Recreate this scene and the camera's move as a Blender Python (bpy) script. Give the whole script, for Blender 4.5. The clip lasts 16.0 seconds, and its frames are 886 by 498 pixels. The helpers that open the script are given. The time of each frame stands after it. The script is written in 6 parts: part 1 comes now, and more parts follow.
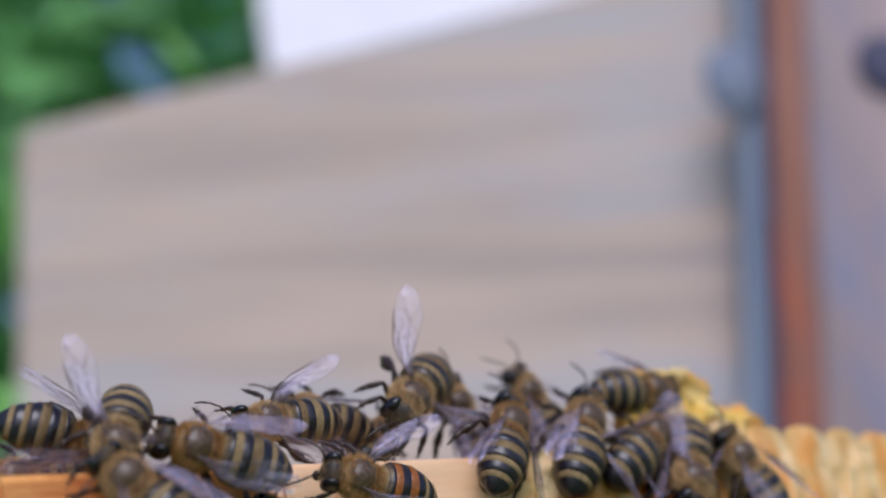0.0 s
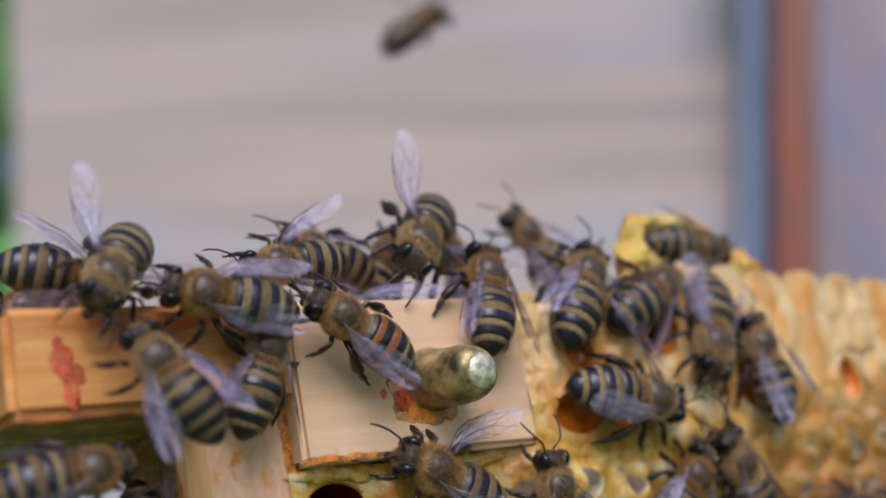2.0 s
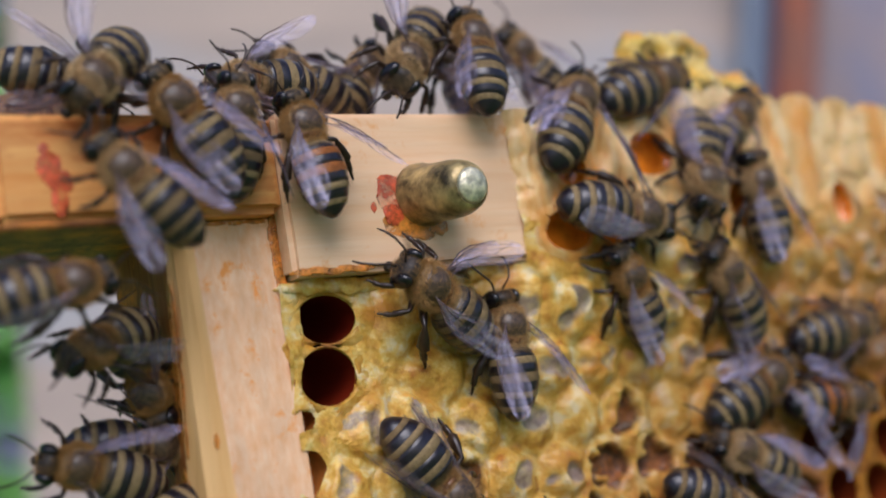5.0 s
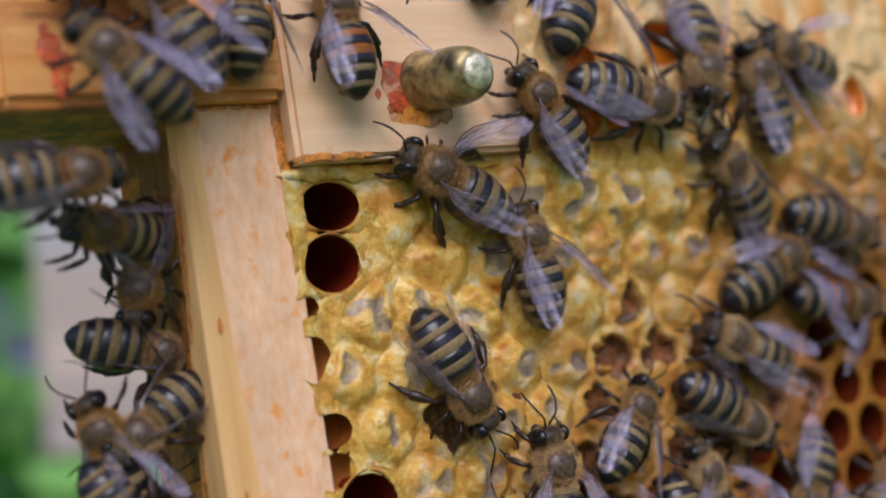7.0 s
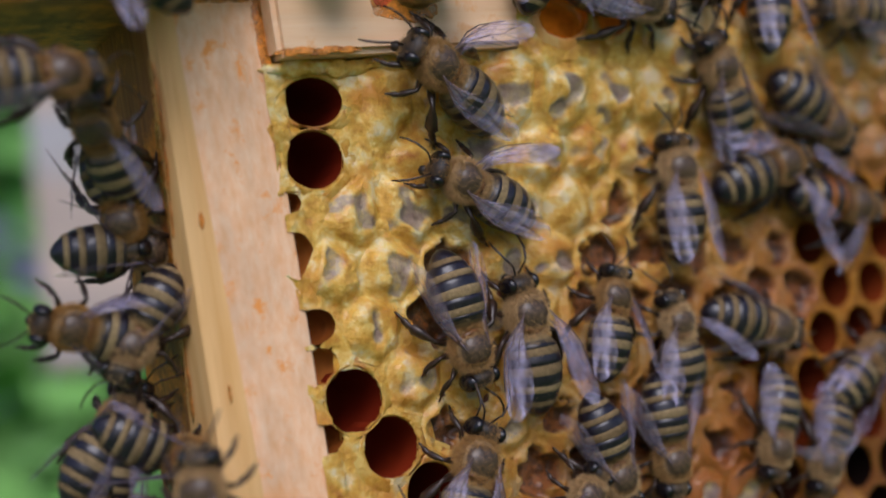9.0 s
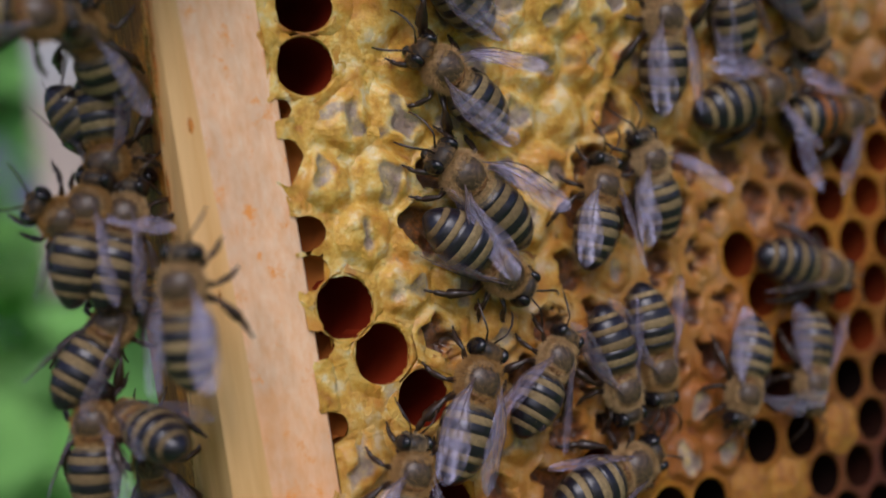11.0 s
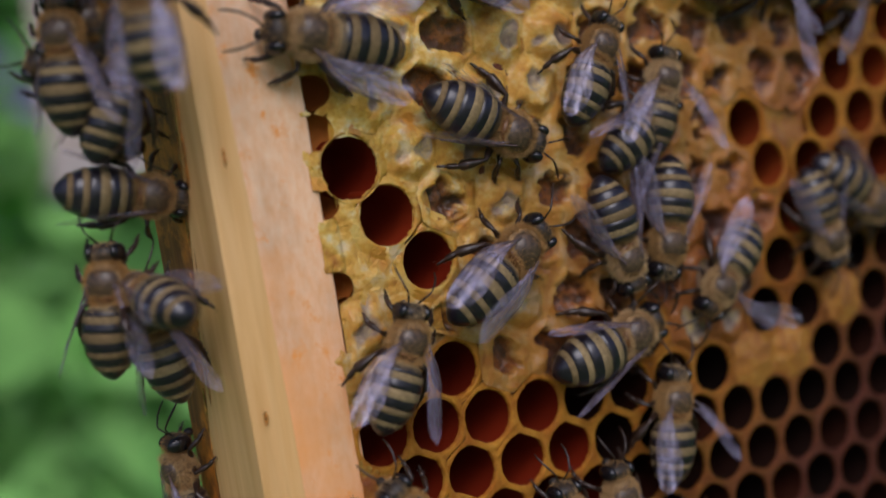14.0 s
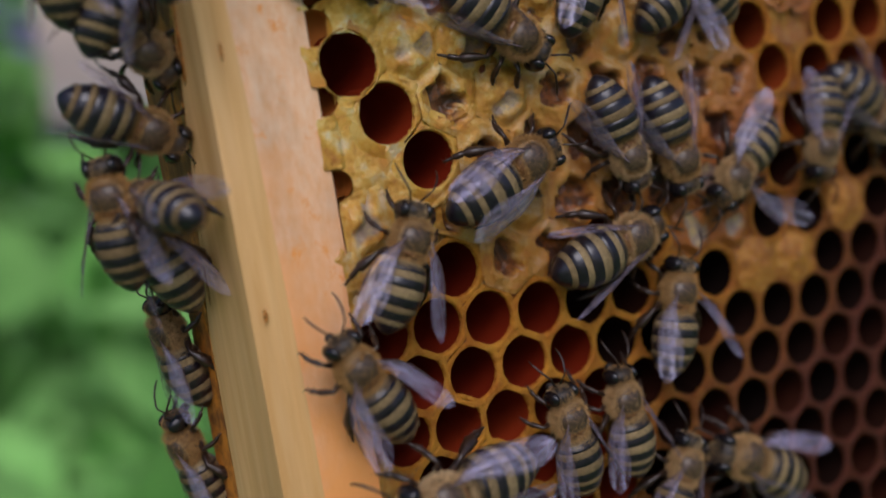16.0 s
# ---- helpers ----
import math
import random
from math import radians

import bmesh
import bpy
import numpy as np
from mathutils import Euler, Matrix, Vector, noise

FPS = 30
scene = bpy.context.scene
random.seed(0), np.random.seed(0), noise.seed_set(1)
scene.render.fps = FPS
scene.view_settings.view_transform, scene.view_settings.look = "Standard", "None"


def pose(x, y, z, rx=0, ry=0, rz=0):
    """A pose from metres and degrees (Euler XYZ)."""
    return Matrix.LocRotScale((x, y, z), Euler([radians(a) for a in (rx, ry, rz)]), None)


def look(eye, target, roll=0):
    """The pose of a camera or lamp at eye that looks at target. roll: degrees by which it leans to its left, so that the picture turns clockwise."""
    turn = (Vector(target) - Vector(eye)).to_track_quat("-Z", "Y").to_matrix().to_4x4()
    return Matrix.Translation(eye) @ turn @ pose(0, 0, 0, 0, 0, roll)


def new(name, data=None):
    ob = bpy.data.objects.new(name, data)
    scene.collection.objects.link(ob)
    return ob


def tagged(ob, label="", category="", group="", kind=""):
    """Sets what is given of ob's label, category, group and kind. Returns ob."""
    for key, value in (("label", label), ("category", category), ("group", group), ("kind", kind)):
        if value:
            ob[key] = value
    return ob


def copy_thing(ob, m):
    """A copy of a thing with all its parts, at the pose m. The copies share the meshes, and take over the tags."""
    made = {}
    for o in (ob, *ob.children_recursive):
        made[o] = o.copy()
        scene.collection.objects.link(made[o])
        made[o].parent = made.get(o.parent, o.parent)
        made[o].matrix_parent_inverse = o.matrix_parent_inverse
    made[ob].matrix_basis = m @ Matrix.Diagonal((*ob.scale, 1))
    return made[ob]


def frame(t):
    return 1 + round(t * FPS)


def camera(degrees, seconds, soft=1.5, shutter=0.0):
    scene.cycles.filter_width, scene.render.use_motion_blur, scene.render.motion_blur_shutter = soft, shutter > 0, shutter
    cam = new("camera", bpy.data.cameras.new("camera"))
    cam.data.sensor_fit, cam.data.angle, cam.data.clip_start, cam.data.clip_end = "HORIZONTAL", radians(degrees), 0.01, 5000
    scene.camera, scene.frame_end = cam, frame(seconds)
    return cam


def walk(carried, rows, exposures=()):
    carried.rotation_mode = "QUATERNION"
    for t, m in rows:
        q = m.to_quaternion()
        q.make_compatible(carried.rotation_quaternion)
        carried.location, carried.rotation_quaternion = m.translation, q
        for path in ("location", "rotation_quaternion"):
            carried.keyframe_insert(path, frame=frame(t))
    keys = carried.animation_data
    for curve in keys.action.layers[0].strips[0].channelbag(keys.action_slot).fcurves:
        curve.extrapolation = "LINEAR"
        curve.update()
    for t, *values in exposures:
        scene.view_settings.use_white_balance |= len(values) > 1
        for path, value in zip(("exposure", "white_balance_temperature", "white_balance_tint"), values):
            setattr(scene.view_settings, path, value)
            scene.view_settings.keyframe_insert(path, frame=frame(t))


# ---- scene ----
MM = 0.001
# camera: a short tilt down past the frame, nearly from one spot
cam = camera(37.68, 16.0, soft=1.7, shutter=0.5)
cam.data.dof.use_dof = True
cam.data.dof.focus_distance = 0.112
cam.data.dof.aperture_fstop = 14.0
PATH = [
    (0, (-0.09064, -0.09979, 0.04634), (-0.03640, -0.02459, 0.08380), -11.24),
    (0.5, (-0.09099, -0.09970, 0.04611), (-0.03649, -0.02332, 0.08070), -11.02),
    (1, (-0.09115, -0.09964, 0.04579), (-0.03638, -0.02223, 0.07755), -10.85),
    (1.5, (-0.09110, -0.09911, 0.04558), (-0.03616, -0.02085, 0.07484), -10.68),
    (2, (-0.09126, -0.09848, 0.04527), (-0.03624, -0.01950, 0.07238), -10.51),
    (2.5, (-0.09135, -0.09825, 0.04483), (-0.03619, -0.01870, 0.06988), -10.36),
    (3, (-0.09132, -0.09814, 0.04442), (-0.03612, -0.01800, 0.06747), -10.23),
    (3.5, (-0.09104, -0.09804, 0.04402), (-0.03585, -0.01735, 0.06508), -10.08),
    (4, (-0.09076, -0.09781, 0.04370), (-0.03565, -0.01658, 0.06280), -9.96),
    (6.5, (-0.08993, -0.09719, 0.04188), (-0.03589, -0.01366, 0.05205), -9.29),
    (7, (-0.08973, -0.09692, 0.04133), (-0.03607, -0.01297, 0.04992), -9.18),
    (7.5, (-0.08938, -0.09685, 0.04069), (-0.03605, -0.01255, 0.04770), -9.15),
    (8, (-0.08893, -0.09688, 0.04007), (-0.03585, -0.01231, 0.04557), -9.16),
    (8.5, (-0.08849, -0.09695, 0.03948), (-0.03560, -0.01218, 0.04358), -9.10),
    (9, (-0.08812, -0.09706, 0.03892), (-0.03539, -0.01213, 0.04168), -9.05),
    (11.5, (-0.08726, -0.09739, 0.03617), (-0.03572, -0.01177, 0.03248), -8.96),
    (12, (-0.08711, -0.09721, 0.03551), (-0.03582, -0.01151, 0.03056), -9.00),
    (12.5, (-0.08722, -0.09706, 0.03482), (-0.03615, -0.01130, 0.02873), -8.97),
    (13, (-0.08762, -0.09694, 0.03429), (-0.03671, -0.01118, 0.02708), -9.01),
    (13.5, (-0.08806, -0.09684, 0.03366), (-0.03726, -0.01111, 0.02532), -9.02),
    (14, (-0.08821, -0.09664, 0.03293), (-0.03755, -0.01094, 0.02352), -9.04),
    (14.5, (-0.08831, -0.09633, 0.03203), (-0.03785, -0.01063, 0.02154), -9.09),
    (15, (-0.08858, -0.09612, 0.03109), (-0.03831, -0.01045, 0.01953), -9.13),
    (15.5, (-0.08852, -0.09595, 0.03019), (-0.03851, -0.01029, 0.01752), -9.21),
    (16, (-0.08835, -0.09580, 0.02927), (-0.03862, -0.01015, 0.01546), -9.27),
]
walk(cam, [(t, look(eye, target, roll)) for t, eye, target, roll in PATH], exposures=[(0, -0.12, 5500, 18), (4, -0.13, 5600, 17), (9, -0.29, 5620, 18), (11.5, -0.42, 5700, 18), (16, -0.54, 5680, 18)])

# ---- light ----
world = bpy.data.worlds.new("sky")
scene.world = world
world.use_nodes = True
wn = world.node_tree
sky = wn.nodes.new("ShaderNodeTexSky")
sky.sky_type = "NISHITA"
sky.sun_disc = False
sky.sun_elevation = radians(46)
sky.sun_rotation = radians(203)
sky.air_density, sky.dust_density, sky.ozone_density = 1.0, 2.5, 1.0
wn.links.new(sky.outputs[0], wn.nodes["Background"].inputs[0])
wn.nodes["Background"].inputs[1].default_value = 0.12
sun = new("sun", bpy.data.lights.new("sun", "SUN"))
sun.data.energy, sun.data.angle, sun.data.color = 2.25, radians(42), (1.0, 0.92, 0.82)
sun.matrix_world = look((-0.3, -0.7, 0.8), (0, 0, 0))


# ---- materials ----
def mat(name):
    m = bpy.data.materials.new(name)
    m.use_nodes = True
    nt = m.node_tree
    return m, nt, nt.nodes["Principled BSDF"]


def node(nt, kind, **values):
    n = nt.nodes.new(kind)
    for key, value in values.items():
        if key in n.inputs:
            n.inputs[key].default_value = value
    return n


def coords(nt, scale=(1, 1, 1), turn=0.0):
    """Object coordinates, turned about y and then scaled."""
    c = nt.nodes.new("ShaderNodeTexCoord")
    r = nt.nodes.new("ShaderNodeMapping")
    r.inputs["Rotation"].default_value = (0, radians(turn), 0)
    nt.links.new(c.outputs["Object"], r.inputs["Vector"])
    m = nt.nodes.new("ShaderNodeMapping")
    m.inputs["Scale"].default_value = scale
    nt.links.new(r.outputs[0], m.inputs["Vector"])
    return m.outputs[0]


def noise_tex(nt, vec, scale, detail=5.0, rough=0.6):
    n = node(nt, "ShaderNodeTexNoise", Scale=scale, Detail=detail, Roughness=rough)
    if vec is not None:
        nt.links.new(vec, n.inputs["Vector"])
    return n.outputs["Fac"]


def ramp(nt, fac, stops):
    r = nt.nodes.new("ShaderNodeValToRGB")
    els = r.color_ramp.elements
    while len(els) < len(stops):
        els.new(0.5)
    for e, (p, c) in zip(els, stops):
        e.position, e.color = p, (*c, 1) if len(c) == 3 else c
    nt.links.new(fac, r.inputs[0])
    return r.outputs[0]


def mixc(nt, fac, a, b, mode="MIX"):
    m = nt.nodes.new("ShaderNodeMix")
    m.data_type, m.blend_type = "RGBA", mode
    for i, v in ((0, fac), (6, a), (7, b)):
        if isinstance(v, (int, float)):
            m.inputs[i].default_value = v
        elif isinstance(v, tuple):
            m.inputs[i].default_value = (*v, 1)
        else:
            nt.links.new(v, m.inputs[i])
    return m.outputs[2]


def bump(nt, bsdf, fac, strength, dist):
    b = node(nt, "ShaderNodeBump", Strength=strength, Distance=dist)
    nt.links.new(fac, b.inputs["Height"])
    nt.links.new(b.outputs[0], bsdf.inputs["Normal"])


def set_in(nt, bsdf, **kw):
    for key, v in kw.items():
        s = bsdf.inputs[key.replace("_", " ")]
        if isinstance(v, (int, float)):
            s.default_value = v
        elif isinstance(v, tuple):
            s.default_value = (*v, 1)
        else:
            nt.links.new(v, s)


def wood(name, pale, dark, along, stain=None, stain_at=(0.56, 0.68), rough=0.6, stretch=14.0, grain=900.0, stain_scale=170.0, stain_along=1.0, lower=None, turn=0.0):
    """Sawn wood; along: axis of the grain."""
    m, nt, b = mat(name)
    sc = [1.0, 1.0, 1.0]
    sc[along] = 1.0 / stretch
    fine = noise_tex(nt, coords(nt, tuple(sc), turn), grain, 4)
    broad = noise_tex(nt, coords(nt, tuple(sc), turn), grain * 0.22, 3)
    col = mixc(nt, ramp(nt, fine, [(0.3, (0, 0, 0)), (0.72, (1, 1, 1))]), dark, pale)
    col = mixc(nt, ramp(nt, broad, [(0.35, (0.82, 0.8, 0.78)), (0.65, (1, 1, 1))]), (0, 0, 0), col)
    if stain:
        patch = ramp(nt, noise_tex(nt, coords(nt, tuple(1.0 / stain_along if i == along else 1.0 for i in range(3)), turn), stain_scale, 5, 0.7), [(stain_at[0], (0, 0, 0)), (stain_at[1], (1, 1, 1))])
        col = mixc(nt, patch, col, stain)
    if lower:
        # handled more towards the foot: propolis rubbed into the wood
        g = nt.nodes.new("ShaderNodeNewGeometry")
        d = nt.nodes.new("ShaderNodeVectorMath")
        d.operation = "DOT_PRODUCT"
        nt.links.new(g.outputs["Position"], d.inputs[0])
        d.inputs[1].default_value = (0.0, 0.0, -16.0)
        a = nt.nodes.new("ShaderNodeMath")
        a.operation = "MULTIPLY_ADD"
        nt.links.new(noise_tex(nt, g.outputs["Position"], 110.0, 4), a.inputs[0])
        a.inputs[1].default_value = 0.9
        nt.links.new(d.outputs["Value"], a.inputs[2])
        col = mixc(nt, ramp(nt, a.outputs[0], [(0.0, (0, 0, 0)), (0.5, (0.95, 0.95, 0.95))]), col, lower)
    set_in(nt, b, Base_Color=col, Roughness=rough)
    bump(nt, b, fine, 0.35, 0.0002)
    return m


PINE = wood("pale pine", (0.99, 0.68, 0.44), (0.92, 0.49, 0.23), 2, (0.88, 0.33, 0.06), (0.565, 0.66), stain_scale=420.0, stain_along=1.3, lower=(0.97, 0.40, 0.10), stretch=2.2, grain=1300.0)
PINE_BAR = wood("pale pine top bar", (0.98, 0.69, 0.43), (0.93, 0.56, 0.29), 0, (0.76, 0.30, 0.05), (0.60, 0.72))
PINE_LUG = wood("orange stained pine", (0.93, 0.50, 0.15), (0.74, 0.27, 0.04), 0, (0.46, 0.12, 0.015), (0.50, 0.66), stain_along=3.0)
PINE_CREAM = wood("planed pine", (0.85, 0.52, 0.21), (0.72, 0.39, 0.12), 2, (0.72, 0.34, 0.08), (0.66, 0.85))
PINE_DARK = wood("dark brown streaked pine", (0.46, 0.17, 0.03), (0.17, 0.05, 0.010), 2, (0.68, 0.24, 0.02), (0.48, 0.60))
GREY_PLANK = wood("weathered plank", (0.74, 0.57, 0.46), (0.44, 0.36, 0.32), 0, (0.44, 0.42, 0.43), (0.48, 0.62), 0.75, 14.0, 60.0, 44.0, 9.0, turn=-9.0)
BLUE_GREY = wood("blue grey painted wood", (0.30, 0.37, 0.48), (0.20, 0.25, 0.36), 2, None, (0.5, 0.6), 0.6, 10.0, 80.0)
RED_WOOD = wood("red brown wood", (0.37, 0.16, 0.11), (0.25, 0.085, 0.05), 2, (0.40, 0.09, 0.03), (0.46, 0.57), 0.7, 10.0, 60.0, 30.0, 3.0)
PURPLE_GREY = wood("grey violet wood", (0.40, 0.30, 0.30), (0.30, 0.24, 0.26), 2, (0.20, 0.21, 0.32), (0.44, 0.6), 0.7, 10.0, 60.0, 22.0, 3.0)


def wax(name, stops, patch, rough=0.45, patch_at=(0.55, 0.66), scale=420.0, aged_shade=None, drip=1.0, early=0.15, span=0.5, worn=False, coat=0.45):
    m, nt, b = mat(name)
    g = nt.nodes.new("ShaderNodeNewGeometry")
    flow = nt.nodes.new("ShaderNodeMapping")
    flow.inputs["Scale"].default_value = (1, 1, drip)
    nt.links.new(g.outputs["Position"], flow.inputs["Vector"])
    pos = flow.outputs[0]
    col = ramp(nt, noise_tex(nt, pos, scale, 6, 0.62), stops)
    p = ramp(nt, noise_tex(nt, pos, scale * 0.55, 4, 0.6), [(patch_at[0], (0, 0, 0)), (patch_at[1], (1, 1, 1))])
    col = mixc(nt, p, col, patch)
    if aged_shade:
        # brood comb darkens with age, lower and further in; dimmer light there is mixed in
        sep = nt.nodes.new("ShaderNodeVectorMath")
        sep.operation = "DOT_PRODUCT"
        nt.links.new(pos, sep.inputs[0])
        sep.inputs[1].default_value = (14.0, 0.0, -18.0)
        wob = nt.nodes.new("ShaderNodeMath")
        wob.operation = "MULTIPLY_ADD"
        nt.links.new(noise_tex(nt, pos, 60.0, 3), wob.inputs[0])
        wob.inputs[1].default_value = 0.35
        late = nt.nodes.new("ShaderNodeMath")
        late.operation = "ADD"
        late.inputs[1].default_value = early
        nt.links.new(sep.outputs["Value"], late.inputs[0])
        nt.links.new(late.outputs[0], wob.inputs[2])
        col = mixc(nt, ramp(nt, wob.outputs[0], [(0.0, (0, 0, 0)), (span, (1, 1, 1))]), col, aged_shade)
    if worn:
        # dry grey dents; brown floors of torn cells, darkened further to hold shade
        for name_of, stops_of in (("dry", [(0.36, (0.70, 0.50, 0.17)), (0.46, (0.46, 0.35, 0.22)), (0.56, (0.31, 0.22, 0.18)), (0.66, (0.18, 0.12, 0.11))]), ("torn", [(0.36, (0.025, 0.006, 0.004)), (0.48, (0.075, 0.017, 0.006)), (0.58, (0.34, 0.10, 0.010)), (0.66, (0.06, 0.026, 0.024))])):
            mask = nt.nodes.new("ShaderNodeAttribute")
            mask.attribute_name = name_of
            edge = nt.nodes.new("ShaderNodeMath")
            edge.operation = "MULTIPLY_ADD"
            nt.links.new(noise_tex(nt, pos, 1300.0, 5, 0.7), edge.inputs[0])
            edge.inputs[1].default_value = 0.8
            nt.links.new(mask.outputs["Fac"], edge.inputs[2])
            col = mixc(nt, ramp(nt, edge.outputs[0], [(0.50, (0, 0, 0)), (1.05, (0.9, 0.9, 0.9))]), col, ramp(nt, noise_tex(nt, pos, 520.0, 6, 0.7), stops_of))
    set_in(nt, b, Base_Color=col, Roughness=rough)
    b.inputs["Subsurface Weight"].default_value = 0.15
    b.inputs["Subsurface Radius"].default_value = (0.002, 0.001, 0.0004)
    b.inputs["Subsurface Scale"].default_value = 0.6
    h = nt.nodes.new("ShaderNodeMath")
    h.operation = "MULTIPLY_ADD"
    nt.links.new(noise_tex(nt, pos, 900.0, 6, 0.7), h.inputs[0])
    h.inputs[1].default_value = 1.6
    nt.links.new(noise_tex(nt, pos, 2600.0, 4, 0.7), h.inputs[2])
    bump(nt, b, h.outputs[0], 0.75, 0.0004)
    b.inputs["Coat Weight"].default_value = coat
    b.inputs["Coat Roughness"].default_value = 0.22
    return m


WAX_CAP = wax("capping wax", [(0.30, (0.50, 0.16, 0.008)), (0.40, (0.68, 0.34, 0.030)), (0.48, (0.83, 0.47, 0.060)), (0.55, (0.90, 0.61, 0.16)), (0.63, (0.93, 0.74, 0.40))], (0.70, 0.30, 0.022), patch_at=(0.53, 0.68), scale=460.0, aged_shade=(0.38, 0.118, 0.008), early=0.95, span=0.80, worn=True, coat=0.5)
WAX_VALLEY = wax("amber wax between caps", [(0.3, (0.216, 0.040, 0.0022)), (0.44, (0.432, 0.144, 0.0058)), (0.55, (0.562, 0.288, 0.0216)), (0.70, (0.619, 0.432, 0.1224))], (0.15, 0.030, 0.006), 0.3, patch_at=(0.49, 0.61), scale=300.0, aged_shade=(0.22, 0.048, 0.005), early=0.6, span=0.9)
WAX_RIM = wax("comb rim wax", [(0.3, (0.36, 0.105, 0.005)), (0.6, (0.56, 0.235, 0.018))], (0.42, 0.13, 0.008), aged_shade=(0.096, 0.022, 0.009), coat=0.05, span=0.6)
WAX_RIM.node_tree.nodes["Principled BSDF"].inputs["Specular IOR Level"].default_value = 0.25
WAX_FRESH = wax("fresh pale wax", [(0.3, (0.84, 0.42, 0.025)), (0.5, (0.90, 0.60, 0.10)), (0.66, (0.93, 0.76, 0.38))], (0.86, 0.36, 0.02), patch_at=(0.50, 0.62), scale=260.0)
WAX_EDGE = wax("attached wax", [(0.3, (0.56, 0.205, 0.008)), (0.45, (0.69, 0.35, 0.025)), (0.65, (0.77, 0.51, 0.12))], (0.50, 0.18, 0.03), aged_shade=(0.16, 0.045, 0.010))
WAX_AMBER = wax("amber honey wax", [(0.34, (0.80, 0.34, 0.05)), (0.48, (0.88, 0.54, 0.19)), (0.64, (0.92, 0.70, 0.38))], (0.84, 0.36, 0.05), patch_at=(0.55, 0.66), scale=300.0, drip=0.3)
WAX_GOLD = wax("golden brood cap", [(0.3, (0.32, 0.09, 0.006)), (0.5, (0.46, 0.18, 0.012)), (0.7, (0.54, 0.27, 0.035))], (0.30, 0.10, 0.01), scale=900.0)


def cell_mat(name, stops):
    m, nt, b = mat(name)
    info = nt.nodes.new("ShaderNodeObjectInfo")
    set_in(nt, b, Base_Color=ramp(nt, info.outputs["Random"], stops), Roughness=0.75)
    b.inputs["Specular IOR Level"].default_value = 0.06
    return m


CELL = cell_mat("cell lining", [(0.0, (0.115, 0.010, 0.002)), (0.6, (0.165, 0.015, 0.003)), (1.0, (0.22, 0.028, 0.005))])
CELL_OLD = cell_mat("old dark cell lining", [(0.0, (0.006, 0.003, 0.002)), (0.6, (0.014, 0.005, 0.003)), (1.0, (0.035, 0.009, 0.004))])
CELL_POCKET = cell_mat("brown pocket", [(0.0, (0.20, 0.055, 0.008)), (0.5, (0.32, 0.10, 0.014)), (1.0, (0.42, 0.16, 0.03))])
CELL_RED = cell_mat("young red cell lining", [(0.0, (0.10, 0.014, 0.003)), (1.0, (0.21, 0.036, 0.006))])


def simple(name, colour, rough, var=0.25, scale=3000.0, metal=0.0, bumps=0.0, bscale=6000.0, bdist=0.00005, coat=0.0):
    m, nt, b = mat(name)
    n = noise_tex(nt, coords(nt), scale, 4)
    dk = tuple(c * (1 - var) for c in colour)
    lt = tuple(min(1, c * (1 + var)) for c in colour)
    set_in(nt, b, Base_Color=ramp(nt, n, [(0.35, dk), (0.65, lt)]), Roughness=rough, Metallic=metal)
    b.inputs["Coat Weight"].default_value = coat
    if bumps:
        bump(nt, b, noise_tex(nt, coords(nt), bscale, 3), bumps, bdist)
    return m


def hair_mat(name, dark, pale, rough):
    """Hair whose tone differs from piece to piece."""
    m, nt, b = mat(name)
    info = nt.nodes.new("ShaderNodeObjectInfo")
    col = ramp(nt, info.outputs["Random"], [(0.0, dark), (1.0, pale)])
    col = mixc(nt, ramp(nt, noise_tex(nt, coords(nt), 3000.0, 4), [(0.3, (0.55, 0.55, 0.55)), (0.7, (1, 1, 1))]), (0, 0, 0), col)
    set_in(nt, b, Base_Color=col, Roughness=rough)
    bump(nt, b, noise_tex(nt, coords(nt), 9000.0, 3), 0.6, 0.00005)
    return m


AMBER_CELL = simple("honey wet cell", (0.86, 0.24, 0.010), 0.2, 0.35, 400.0, coat=0.5)
CHITIN = simple("black chitin", (0.018, 0.012, 0.009), 0.55, 0.4, bumps=0.3)
ABDOMEN = simple("dark banded chitin", (0.012, 0.009, 0.014), 0.28, 0.4, bumps=0.2, bscale=9000.0, coat=0.2)
ORANGE_SEG = simple("orange chitin", (0.32, 0.105, 0.016), 0.35, 0.3, bumps=0.25)
BAND = hair_mat("pale hair band", (0.22, 0.14, 0.055), (0.39, 0.275, 0.125), 0.8)
THORAX = simple("brown thorax", (0.25, 0.15, 0.06), 0.8, 0.4, bumps=0.8)
PLATE = simple("bare brown chitin", (0.085, 0.052, 0.030), 0.32, 0.45, bumps=0.4, bscale=8000.0)
SCUTELLUM = simple("chestnut chitin", (0.16, 0.065, 0.018), 0.35, 0.4)
HAIR = hair_mat("tawny hair", (0.50, 0.25, 0.055), (0.74, 0.51, 0.25), 0.8)
LEG = simple("dark brown leg", (0.030, 0.015, 0.009), 0.32, 0.45)
EYE = simple("compound eye", (0.010, 0.008, 0.009), 0.16, 0.3, bumps=0.2, bscale=20000.0)
BRASS = simple("tarnished brass", (0.34, 0.25, 0.10), 0.3, 0.85, 380.0, 0.35, 0.5, 900.0, 0.0002)
BRASS_BRIGHT = simple("worn bright brass", (0.72, 0.66, 0.46), 0.4, 0.35, 1500.0, 0.55, 0.6, 1500.0, 0.0002)
